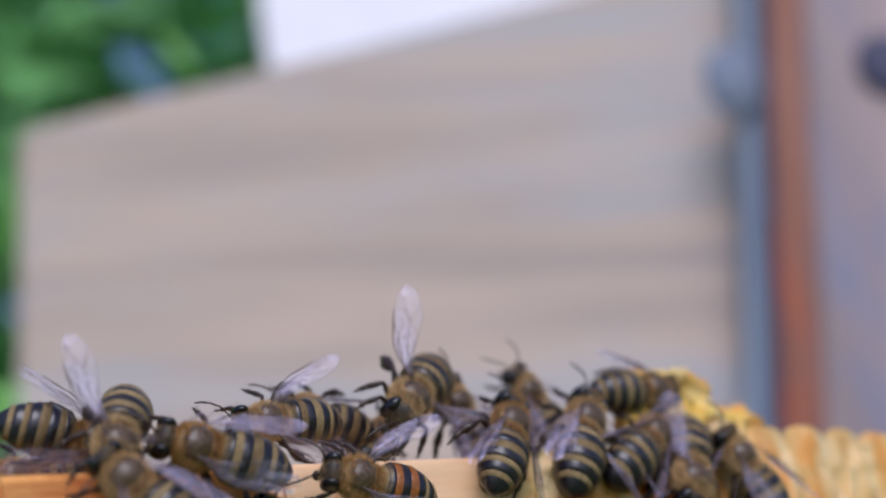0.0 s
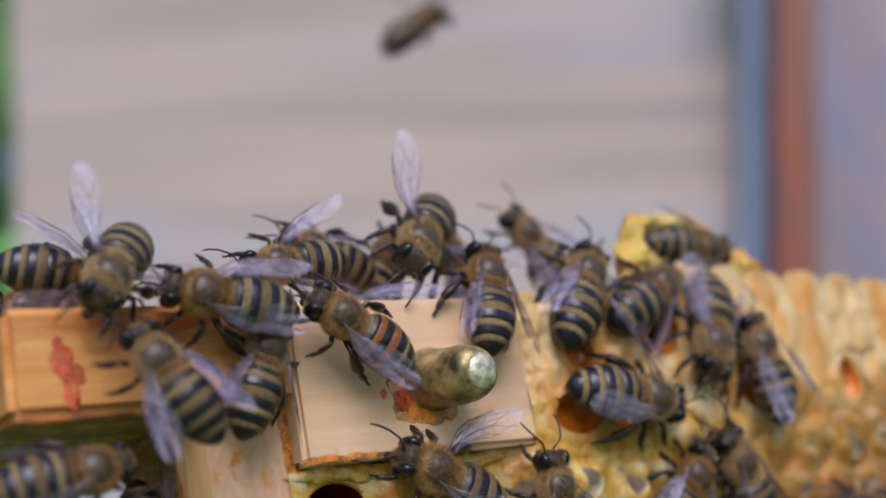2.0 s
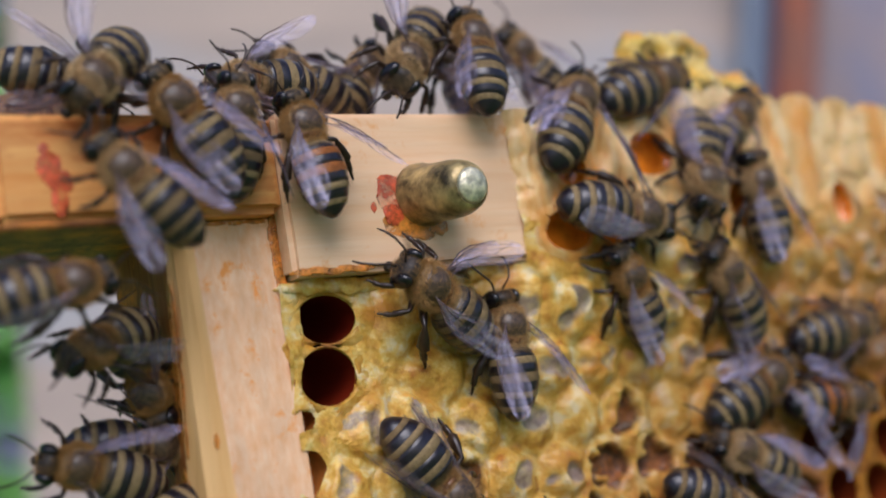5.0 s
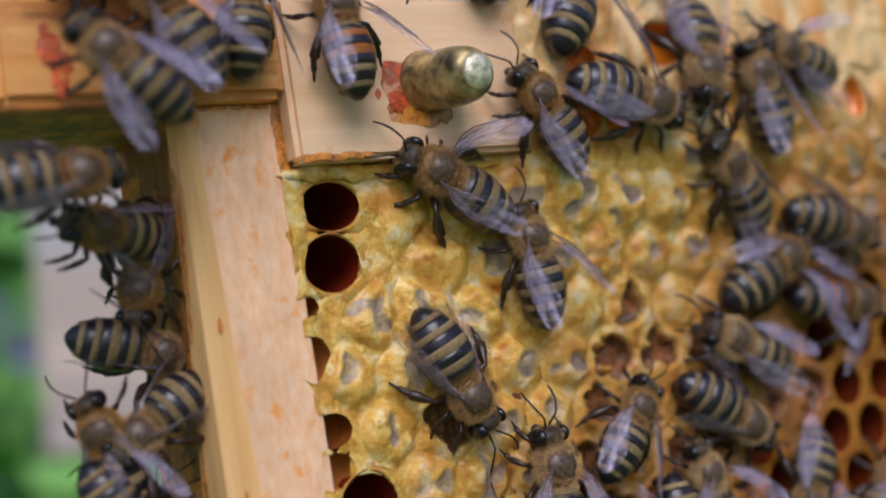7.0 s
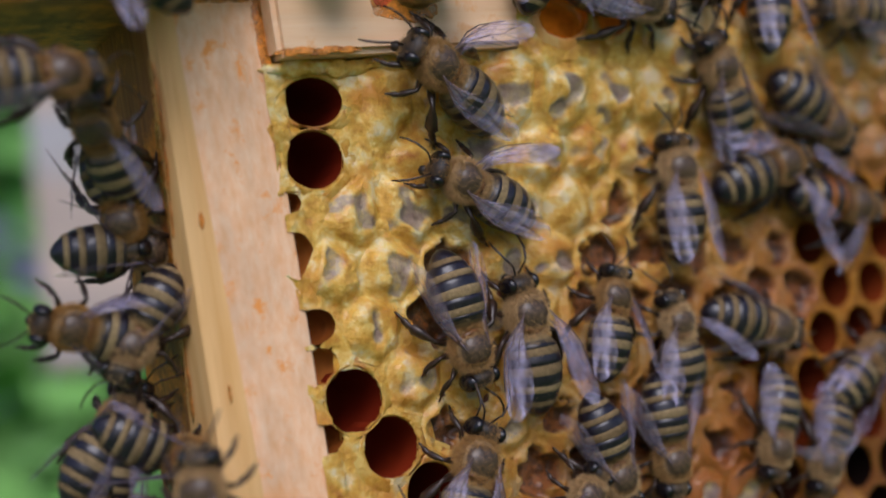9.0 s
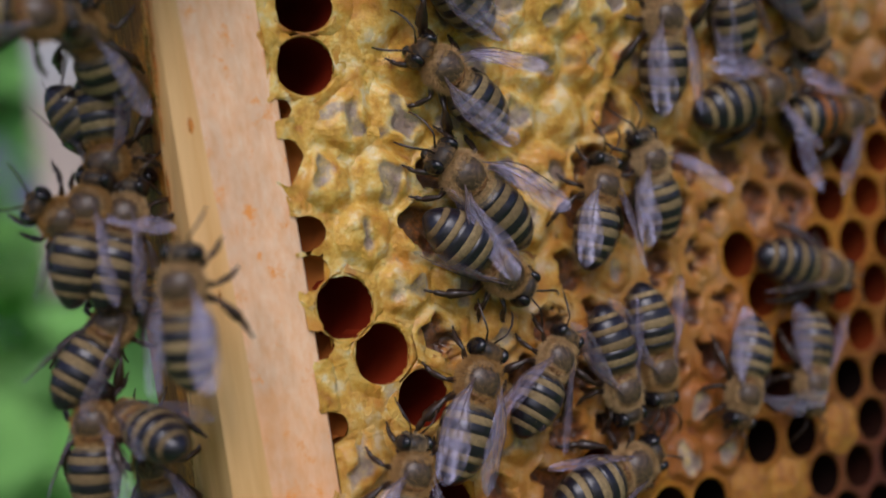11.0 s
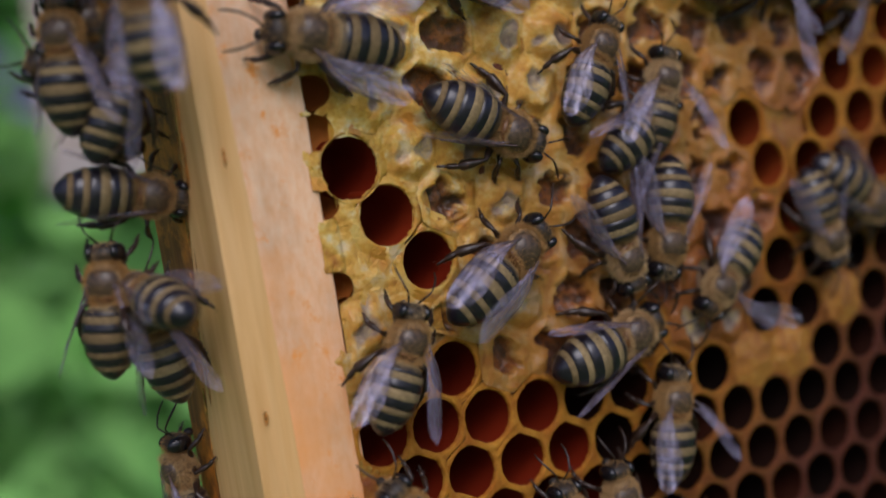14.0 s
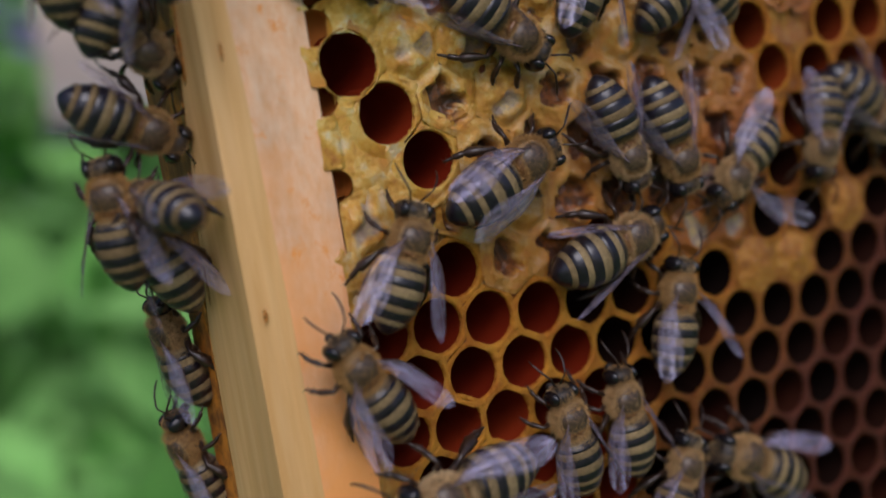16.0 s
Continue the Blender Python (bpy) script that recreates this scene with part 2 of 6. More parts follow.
PROPOLIS = simple("red propolis", (0.60, 0.10, 0.03), 0.35, 0.45, 500.0, bumps=0.15, bscale=900.0, bdist=0.0002, coat=0.3)
SEAM = simple("orange propolis", (0.60, 0.22, 0.025), 0.35, 0.45, 700.0, coat=0.3, bumps=0.3, bscale=1200.0, bdist=0.0002)
for glaze in (PROPOLIS, SEAM):
    # uneven, half clear glaze
    gt = glaze.node_tree
    gt.links.new(ramp(gt, noise_tex(gt, coords(gt), 750.0, 5, 0.7), [(0.36, (0.15, 0.15, 0.15)), (0.56, (0.97, 0.97, 0.97))]), gt.nodes["Principled BSDF"].inputs["Alpha"])
LEAF = simple("green leaf", (0.23, 0.50, 0.12), 0.9, 0.45, 6.0)
HEDGE_LEAF = simple("dark green leaf", (0.16, 0.38, 0.12), 0.9, 0.45, 6.0)
PETAL = simple("pale violet petal", (0.46, 0.45, 0.70), 0.7, 0.2, 30.0)
WHITE = simple("white paint", (0.88, 0.85, 0.93), 0.6, 0.03, 30.0)
GREY_PAINT = simple("weathered grey paint", (0.46, 0.46, 0.42), 0.7, 0.2, 30.0)
GREY_KNOT = simple("grey knot", (0.17, 0.20, 0.28), 0.7, 0.3, 80.0)
DARK_NAVY = simple("dark navy", (0.05, 0.05, 0.10), 0.7, 0.3, 80.0)


def wing_mat():
    m, nt, b = mat("wing membrane")
    # lilac base and streaky opacity paint in the sky's reflection
    set_in(nt, b, Base_Color=(0.77, 0.68, 0.95), Roughness=0.2)
    sheen_streaks = noise_tex(nt, coords(nt, (1.0, 0.22, 1.0)), 1400.0, 3)
    nt.links.new(ramp(nt, sheen_streaks, [(0.36, (0.02, 0.02, 0.02)), (0.58, (0.12, 0.12, 0.12)), (0.74, (0.34, 0.34, 0.34))]), b.inputs["Alpha"])
    b.inputs["Specular IOR Level"].default_value = 1.0
    bump(nt, b, sheen_streaks, 0.8, 0.0003)
    return m


WING = wing_mat()
VEIN = simple("wing vein", (0.10, 0.06, 0.05), 0.5, 0.3)


def grass_mat():
    m, nt, b = mat("meadow")
    g = nt.nodes.new("ShaderNodeNewGeometry")
    n = noise_tex(nt, g.outputs["Position"], 9.0, 5)
    set_in(nt, b, Base_Color=ramp(nt, n, [(0.3, (0.045, 0.10, 0.02)), (0.5, (0.11, 0.22, 0.05)), (0.7, (0.15, 0.29, 0.08))]), Roughness=0.8)
    bump(nt, b, noise_tex(nt, g.outputs["Position"], 60.0, 4), 1.0, 0.02)
    return m


GRASS = grass_mat()


# ---- building blocks ----
def mesh_of(bm, name, material, smooth=True):
    me = bpy.data.meshes.new(name)
    bm.normal_update()
    bm.to_mesh(me)
    bm.free()
    for m in material if isinstance(material, (list, tuple)) else (material,):
        me.materials.append(m)
    if smooth:
        for p in me.polygons:
            p.use_smooth = True
    return me


def part(name, bm, material, parent, label="", smooth=True):
    ob = new(name, mesh_of(bm, name, material, smooth) if isinstance(bm, bmesh.types.BMesh) else bm)
    ob.parent = parent
    return tagged(ob, label)


def box(bm, x0, x1, y0, y1, z0, z1, bevel=0.0, seg=2):
    got = bmesh.ops.create_cube(bm, size=1.0)["verts"]
    for v in got:
        v.co = Vector((x0 + (v.co.x + 0.5) * (x1 - x0), y0 + (v.co.y + 0.5) * (y1 - y0), z0 + (v.co.z + 0.5) * (z1 - z0)))
    if bevel:
        edges = list({e for v in got for e in v.link_edges})
        bmesh.ops.bevel(bm, geom=edges, offset=bevel, segments=seg, affect="EDGES", clamp_overlap=True)
    return bm


def tube(bm, path, sides=6, cap=True):
    """path: rows of (point, radius along the ring's first axis, radius along its second)."""
    rings = []
    for i, (p, ra, rb) in enumerate(path):
        p = Vector(p)
        a = Vector(path[max(i - 1, 0)][0])
        c = Vector(path[min(i + 1, len(path) - 1)][0])
        d = (c - a).normalized()
        ref = Vector((0, 0, 1)) if abs(d.z) < 0.9 else Vector((1, 0, 0))
        u = d.cross(ref).normalized()
        w = u.cross(d)
        rings.append([bm.verts.new(p + u * ra * math.cos(k * math.tau / sides) + w * rb * math.sin(k * math.tau / sides)) for k in range(sides)])
    for r0, r1 in zip(rings, rings[1:]):
        for k in range(sides):
            bm.faces.new((r0[k], r0[(k + 1) % sides], r1[(k + 1) % sides], r1[k]))
    if cap:
        bm.faces.new(rings[0][::-1])
        bm.faces.new(rings[-1])
    return rings


def blob(bm, centre, radii, u=14, v=9):
    got = bmesh.ops.create_uvsphere(bm, u_segments=u, v_segments=v, radius=1.0)["verts"]
    for q in got:
        q.co = Vector((centre[0] + q.co.x * radii[0], centre[1] + q.co.y * radii[1], centre[2] + q.co.z * radii[2]))
    return got


def hairs(bm, rng, centre, radii, count, length, width, keep=None):
    """Short stiff hairs standing on an ellipsoid."""
    for _ in range(count):
        d = Vector((rng.gauss(0, 1), rng.gauss(0, 1), rng.gauss(0, 1))).normalized()
        if keep and not keep(d):
            continue
        p = Vector((centre[i] + d[i] * radii[i] * 0.97 for i in range(3)))
        n = Vector((d[i] / radii[i] for i in range(3))).normalized()
        n = (n + Vector((rng.uniform(-.5, .5), rng.uniform(-.9, .1), rng.uniform(-.4, .4)))).normalized()
        s = n.cross(Vector((rng.uniform(-1, 1), rng.uniform(-1, 1), rng.uniform(-1, 1)))).normalized() * width
        tip = p + n * length * rng.uniform(0.6, 1.2)
        bm.faces.new([bm.verts.new(q) for q in (p - s, p + s, tip)])


# ---- ground and surroundings ----
GROUND_Z = -0.157
bm = bmesh.new()
bmesh.ops.create_grid(bm, x_segments=60, y_segments=60, size=60.0)
for v in bm.verts:
    v.co.z = GROUND_Z
ground = new("ground", mesh_of(bm, "ground", GRASS))
tagged(ground, "short green meadow grass, out of focus", "ground", kind="structure")


# axes of the box behind the frame: x along its face, y away from the viewer
BOX_AXES = pose(-0.0906, -0.0998, 0, 0, 0, -36)


def leaning(bm, lean, foot):
    """Shear what stands in bm sideways with height."""
    for v in bm.verts:
        v.co.x += (v.co.z - foot) * lean
    return bm


def hive_box():
    thing = tagged(new("hive_box"), "weathered grey pink wooden hive box behind the frame", "hive box")
    thing.matrix_world = BOX_AXES
    z = 0.03
    for z1 in (0.13, 0.297):
        bm = bmesh.new()
        leaning(box(bm, -0.151, 0.20, 0.42, 0.445, z + 0.0005, z1, 0.002), 0.065, 0.25)
        for v in bm.verts:
            if v.co.z > 0.2:
                v.co.z += (v.co.x + 0.151) * 0.05
        part("plank", bm, GREY_PLANK, thing, "", False)
        z = z1
    for x0 in (-0.03, 0.16):
        bm = bmesh.new()
        box(bm, x0, x0 + 0.03, 0.44, 0.76, GROUND_Z, 0.03, 0.004)
        part("foot", bm, GREY_PLANK, thing, "", False)
    for x0, x1 in ((-0.149, -0.131), (0.175, 0.20)):
        bm = bmesh.new()
        box(bm, x0, x1, 0.4455, 0.78, 0.031, 0.296, 0.004)
        part("side_wall", bm, GREY_PLANK, thing, "", False)
    return thing


hive_box()


def corner_post():
    thing = tagged(new("corner_post"), "blue grey painted post leaning on the hive box", "post")
    thing.matrix_world = BOX_AXES
    bm = leaning(box(bmesh.new(), 0.0108, 0.0160, 0.395, 0.4195, GROUND_Z, 0.42, 0.002), 0.245, GROUND_Z)
    part("post", bm, BLUE_GREY, thing, "", False)
    # shadow along the post's edge, drawn as a narrow dark strip
    bm = leaning(box(bmesh.new(), 0.0161, 0.0198, 0.3935, 0.4195, GROUND_Z, 0.42, 0.0005), 0.245, GROUND_Z)
    part("seam_strip", bm, DARK_NAVY, thing, "dark strip for the shade beside the post", False)
    bm = bmesh.new()
    blob(bm, (0.106, 0.394, 0.245), (0.010, 0.002, 0.014))
    part("knot", bm, GREY_KNOT, thing, "grey knot")
    return thing


corner_post()


def red_board():
    thing = tagged(new("red_board"), "red brown weathered board beside the grey post", "board")
    thing.matrix_world = BOX_AXES
    bm = leaning(box(bmesh.new(), 0.0199, 0.0318, 0.39, 0.4195, GROUND_Z, 0.44, 0.002), 0.245, GROUND_Z)
    part("board", bm, RED_WOOD, thing, "", False)
    return thing


red_board()


def grey_board():
    thing = tagged(new("grey_board"), "grey brown weathered board with a dark hole", "board")
    thing.matrix_world = BOX_AXES
    bm = leaning(box(bmesh.new(), 0.0322, 0.16, 0.395, 0.4195, GROUND_Z, 0.44, 0.002), 0.245, GROUND_Z)
    part("board", bm, PURPLE_GREY, thing, "", False)
    bm = bmesh.new()
    blob(bm, (0.157, 0.394, 0.240), (0.010, 0.003, 0.012))
    part("hole", bm, DARK_NAVY, thing, "dark hole")
    return thing


grey_board()


def stacked_hive():
    thing = tagged(new("stacked_hive"), "white hive stacked on weathered grey boxes further back", "hive box")
    thing.matrix_world = BOX_AXES
    z = GROUND_Z
    for z1, paint, label in ((0.06, GREY_PAINT, "weathered grey box"), (0.30, GREY_PAINT, "weathered grey box"), (0.74, WHITE, "white painted box")):
        bm = box(bmesh.new(), -0.10, 0.45, 0.80, 1.2, z + 0.0006, z1, 0.003)
        part("super", bm, paint, thing, label, False)
        z = z1
    bm = box(bmesh.new(), -0.112, 0.462, 0.788, 1.212, 0.7405, 0.775, 0.004)
    part("lid", bm, WHITE, thing, "", False)
    return thing


stacked_hive()


def hedge():
    """A bank of leaves far behind."""
    rng = random.Random(8)
    verts, faces = [], []
    for _ in range(8000):
        x, y = rng.uniform(-1.6, 1.8), rng.uniform(1.5, 2.4)
        zz = GROUND_Z + rng.uniform(0, 1.0) ** 1.2 * 1.7
        c = Vector((x, y, zz))
        u = Vector((rng.gauss(0, 1), rng.gauss(0, 1), rng.gauss(0, .6))).normalized() * rng.uniform(0.05, 0.10)
        w = u.cross(Vector((rng.gauss(0, 1), rng.gauss(0, 1), rng.gauss(0, 1)))).normalized() * rng.uniform(0.025, 0.05)
        k = len(verts)
        verts += [c - u, c - u * 0.2 + w, c + u, c - u * 0.2 - w]
        faces.append((k, k + 1, k + 2, k + 3))
    me = bpy.data.meshes.new("hedge")
    me.from_pydata(verts, [], faces)
    me.materials.append(HEDGE_LEAF)
    ob = new("hedge", me)
    return tagged(ob, "bank of green leaves far behind, out of focus", "hedge", kind="stuff")


hedge()


def weeds():
    """Low leafy growth in the grass beside the box."""
    rng = random.Random(17)
    verts, faces = [], []
    for k in range(290):
        d, yaw = rng.uniform(1.0, 1.9) if k < 200 else rng.uniform(0.5, 1.0), radians(rng.uniform(4, 27))
        cx, cy = -0.09 + d * math.sin(yaw), -0.1 + d * math.cos(yaw)
        cz, spread = rng.uniform(0.0, 0.42 if k < 200 else 0.05), rng.uniform(0.06, 0.14) if k < 200 else rng.uniform(0.03, 0.06)
        for _ in range(44):
            c = Vector((cx + rng.gauss(0, spread), cy + rng.gauss(0, spread), GROUND_Z + max(0.01, cz + rng.gauss(0, spread))))
            u = Vector((rng.gauss(0, 1), rng.gauss(0, 1), rng.gauss(0, .8))).normalized() * rng.uniform(0.02, 0.045)
            w = u.cross(Vector((rng.gauss(0, 1), rng.gauss(0, 1), rng.gauss(0, 1)))).normalized() * rng.uniform(0.012, 0.025)
            k = len(verts)
            verts += [c - u, c - u * 0.2 + w, c + u, c - u * 0.2 - w]
            faces.append((k, k + 1, k + 2, k + 3))
    me = bpy.data.meshes.new("weeds")
    me.from_pydata(verts, [], faces)
    me.materials.append(LEAF)
    return tagged(new("weeds", me), "leafy green weeds in the grass, out of focus", "weeds", kind="stuff")


weeds()


def wild_flower(d, yaw, z, r, seed):
    thing = tagged(new("wild_flower"), "pale violet wild flower head among green leaves", "flower", "wild flowers")
    rng = random.Random(seed)
    thing.location = (-0.09 + d * math.sin(radians(yaw)), -0.1 + d * math.cos(radians(yaw)), GROUND_Z)
    top = z - GROUND_Z
    bm = bmesh.new()
    tube(bm, [((0, 0, 0), 0.003, 0.003), ((0.004, 0, top * 0.6), 0.0025, 0.0025), ((0, 0, top), 0.002, 0.002)], 6)
    part("stem", bm, LEAF, thing)
    for i in range(14):
        a, e = rng.uniform(0, math.tau), rng.uniform(-0.4, 1.2)
        way = Vector((math.cos(a) * math.cos(e), math.sin(a) * math.cos(e), math.sin(e)))
        side = way.cross(Vector((0.1, 0.2, 1))).normalized()
        bm = bmesh.new()
        o = Vector((0, 0, top))
        lo = [bm.verts.new(o + q) for q in (way * r * 0.1, way * r * 0.6 + side * r * 0.3, way * r, way * r * 0.6 - side * r * 0.3)]
        hi = [bm.verts.new(v.co + way.cross(side) * r * 0.05) for v in lo]
        bm.faces.new(lo)
        bm.faces.new(hi[::-1])
        for k in range(4):
            bm.faces.new((lo[k], hi[k], hi[(k + 1) % 4], lo[(k + 1) % 4]))
        part("petal", bm, PETAL, thing, "", False)
    return thing


for d, yaw, z, r, seed in ((0.95, 13.8, 0.10, 0.05, 1), (1.0, 13.0, -0.03, 0.055, 2), (0.95, 17.0, -0.095, 0.06, 3), (1.0, 14.6, 0.03, 0.05, 4), (1.0, 19.0, -0.12, 0.06, 5), (0.95, 15.2, -0.11, 0.05, 6), (0.9, 16.2, -0.06, 0.05, 7), (0.92, 18.2, -0.10, 0.055, 8), (0.9, 14.2, -0.085, 0.05, 9)):
    wild_flower(d, yaw, z, r, seed)



def lerp_table(x, xs, ys):
    return float(np.interp(x, xs, ys))


# ---- the hive frame ----
def loft(bm, rows):
    """Joins upright rows (height, outline of x and y), in mm, into one solid."""
    prev = None
    for z, outline in rows:
        q = [bm.verts.new((x * MM, y * MM, z * MM)) for x, y in outline]
        if prev:
            for k in range(len(q)):
                bm.faces.new((prev[k], prev[(k + 1) % len(q)], q[(k + 1) % len(q)], q[k]))
        else:
            bm.faces.new(q)
        prev = q
    bm.faces.new(prev[::-1])
    bmesh.ops.recalc_face_normals(bm, faces=bm.faces[:])


def hive_frame():
    thing = tagged(new("hive_frame"), "pale pine hive frame stained with propolis, standing on the grass", "hive frame")
    bm = bmesh.new()
    box(bm, -41.7 * MM, -15.5 * MM, -2.2 * MM, 20 * MM, 59.4 * MM, 73.6 * MM, 0.5 * MM)
    box(bm, -15.6 * MM, 130 * MM, 1.6 * MM, 19.9 * MM, 59.5 * MM, 73.5 * MM, 0.3 * MM)
    bar = part("top_bar", bm, PINE_BAR, thing, "pale pine top bar", False)
    bm = bmesh.new()
    box(bm, -65.2 * MM, -41.72 * MM, -2.2 * MM, 20 * MM, 65 * MM, 73.6 * MM, 0.7 * MM)
    part("lug", bm, PINE_LUG, bar, "orange stained lug", False)
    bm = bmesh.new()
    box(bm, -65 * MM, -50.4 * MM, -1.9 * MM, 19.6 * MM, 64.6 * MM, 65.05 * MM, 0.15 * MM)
    part("stained_underside", bm, PINE_DARK, bar, "dark brown underside with orange streaks", False)
    rows = [(64.9, -49.5, 1.6), (50, -49.0, 2.6), (30, -48.2, 5.6), (10, -47.7, 10.0), (-30, -47.6, 11.5), (-150, -47.6, 11.5)]
    for side in (0, 1):
        bm = bmesh.new()
        if side:
            box(bm, 118 * MM, 126.4 * MM, 0, 15 * MM, -150 * MM, 64.9 * MM, 0.25 * MM)
        else:
            loft(bm, [(z, ((-50.2, 1.3), (edge, 0), (-42.0, 0), (-41.8, 0.2), (-41.8, 15), (-50.2, 15))) for z, edge, d in rows])
        bar = part("side_bar", bm, PINE, thing, "pinkish pale pine side bar with orange stains", False)
        if side == 0:
            # planed chamfer that widens downwards, and the stained flank behind it
            bm = bmesh.new()
            loft(bm, [(z, ((edge, -0.03), (edge * 0.55 - 50.8 * 0.45, 0.16), (-50.8, 0.9), (-51.2, d), (-50.1, d))) for z, edge, d in rows])
            part("chamfer", bm, PINE_CREAM, bar, "planed cream coloured chamfer", smooth=False)
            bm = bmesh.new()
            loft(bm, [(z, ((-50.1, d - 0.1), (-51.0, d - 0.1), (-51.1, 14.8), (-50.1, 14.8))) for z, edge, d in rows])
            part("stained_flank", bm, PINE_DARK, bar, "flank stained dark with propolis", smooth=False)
    bm = bmesh.new()
    box(bm, -50.2 * MM, 126.4 * MM, 0, 15 * MM, -157 * MM, -150 * MM, 0.6 * MM)
    part("bottom_bar", bm, PINE_BAR, thing, "", False)
    return thing


hive_frame()


def spacer_stud():
    thing = tagged(new("spacer_stud"), "tarnished brass spacer stud with bright worn tip in the top bar", "spacer")
    thing.location, thing.rotation_euler = (-27.9 * MM, -2.0 * MM, 65.9 * MM), (radians(8), 0, radians(3))
    prof = [(0.3, 3.0), (-0.5, 2.9), (-1.2, 2.7), (-2.6, 2.62), (-4.6, 2.6), (-6.0, 2.42), (-6.9, 2.1), (-7.4, 1.65)]
    bm = bmesh.new()
    tube(bm, [((0, y * MM, 0), r * MM, r * MM) for y, r in prof], 20)
    part("stud", bm, BRASS, thing)
    bm = bmesh.new()
    tube(bm, [((0, y * MM, 0), r * MM, r * MM) for y, r in ((-7.35, 1.67), (-7.7, 1.4), (-7.9, 0.8), (-7.95, 0.1))], 16)
    part("tip", bm, BRASS_BRIGHT, thing, "bright worn tip")
    return thing


spacer_stud()


def smear(name, label, material, spots, rng):
    """Irregular flat crusts of propolis on the wood."""
    thing = tagged(new(name), label, "propolis")
    for x, y, z, rx, ry, rz in spots:
        bm = bmesh.new()
        bmesh.ops.create_icosphere(bm, subdivisions=3, radius=1.0)
        o = Vector((rng.uniform(0, 50), rng.uniform(0, 50), rng.uniform(0, 50)))
        for v in bm.verts:
            k = 1 + 0.32 * noise.noise(v.co * 1.6 + o) + 0.16 * noise.noise(v.co * 4 + o)
            v.co = Vector((x + v.co.x * rx * k, y + v.co.y * ry * k, z + v.co.z * rz * k)) * MM
        part("crust", bm, material, thing)
    return thing


crumbs = random.Random(5)
smear("red_propolis", "red propolis stain on the wooden lug", PROPOLIS,
      [(-60.9, -2.2, 69.0, 0.9, 0.025, 1.5), (-60.4, -2.2, 66.8, 0.6, 0.025, 1.6), (-59.8, -2.2, 68.0, 0.5, 0.025, 0.9), (-61.2, -2.2, 70.6, 0.4, 0.02, 0.6)], crumbs)
smear("stud_propolis", "reddish propolis crust round the spacer stud", PROPOLIS,
      [(-31.2, -2.22, 65.9, 1.6, 0.06, 2.0), (-31.3, -2.24, 64.2, 1.0, 0.06, 1.0), (-33.2, -2.2, 65.0, 0.3, 0.05, 0.5)], crumbs)
smear("amber_propolis", "amber propolis glaze under the spacer stud", SEAM,
      [(-30.6, -2.2, 63.4, 1.8, 0.05, 1.2), (-28.8, -2.2, 62.8, 1.8, 0.05, 1.0), (-26.8, -2.2, 62.9, 1.0, 0.05, 0.8)], crumbs)
smear("seam_propolis", "orange propolis seam where bars and comb meet", SEAM,
      [(-42.05 + crumbs.uniform(-.15, .15), 0.0, z, crumbs.uniform(.25, .5), 0.03, 1.4) for z in (64.6, 63.2, 61.9, 60.6, 59.4, 57.6, 55.2, 52.0)]
      + [(x, -2.2, 59.7 + crumbs.uniform(-.1, .2), 1.2, 0.03, 0.3) for x in (-41, -39.6, -38.2, -36.8, -35.4)]
      + [(x, 0.0, 64.7, 1.0, 0.03, 0.22) for x in (-49, -47.2, -45.5, -43.6)], crumbs)


smear("wax_fillet", "orange wax fillet under the top bar", WAX_CAP,
      [(x, -0.1, 58.8 + crumbs.uniform(-.2, .2), 1.7, 0.55, crumbs.uniform(.4, .9)) for x in (-41, -39.2, -37.4, -35.6, -33.8, -32, -30.2, -28.4, -26.6, -24.8, -23, -21.2, -19.4, -17.6)], crumbs)
smear("edge_propolis", "orange propolis streaks along the flank of the side bar", SEAM,
      [(-51.15, lerp_table(z, [-149, -30, 10, 30, 50, 64], [11.5, 11.5, 10.0, 5.6, 2.6, 1.6]) + crumbs.uniform(-.3, .5), z, 0.03, crumbs.uniform(.3, .9), crumbs.uniform(1.5, 3.6)) for z in (57, 52, 48, 43, 38, 34, 27, 21, 15, 11, 7, 3, -1, -6)]
      + [(-50.0 + crumbs.uniform(0, .5), 0.02, z, crumbs.uniform(.12, .3), 0.012, crumbs.uniform(.5, 1.2)) for z in (47, 33, 12)], crumbs)


# ---- comb ----
PITCH = 5.35


def lattice(a, b):
    x, z = 5.3 * a + 2.65 * b, -0.38 * a - 4.75 * b
    return x + z / 28 * 0.055 * (x + 8) + 0.35, z + max(0.0, z - 6) * 0.06 + 0.2


def surface_y(x, z):
    """Depth of the comb's face, mm: it swells over the top bar on one side."""
    k = min(1.0, max(0.0, (z - 42) / 19.0)) * min(1.0, max(0.0, (x + 22) / 6.0))
    return -2.9 * k * k * (3 - 2 * k) + 0.35 * noise.noise((x * 0.06, z * 0.06, 3.0))


def open_line(x):
    return lerp_table(x, [-42, -33, -31, -24, -18, -8, 0, 4, 8, 10.5, 15, 17, 22, 40], [12, 12, 14, 9, 12, 10, 9, 12, 21, 26, 27, 39.5, 42, 48])


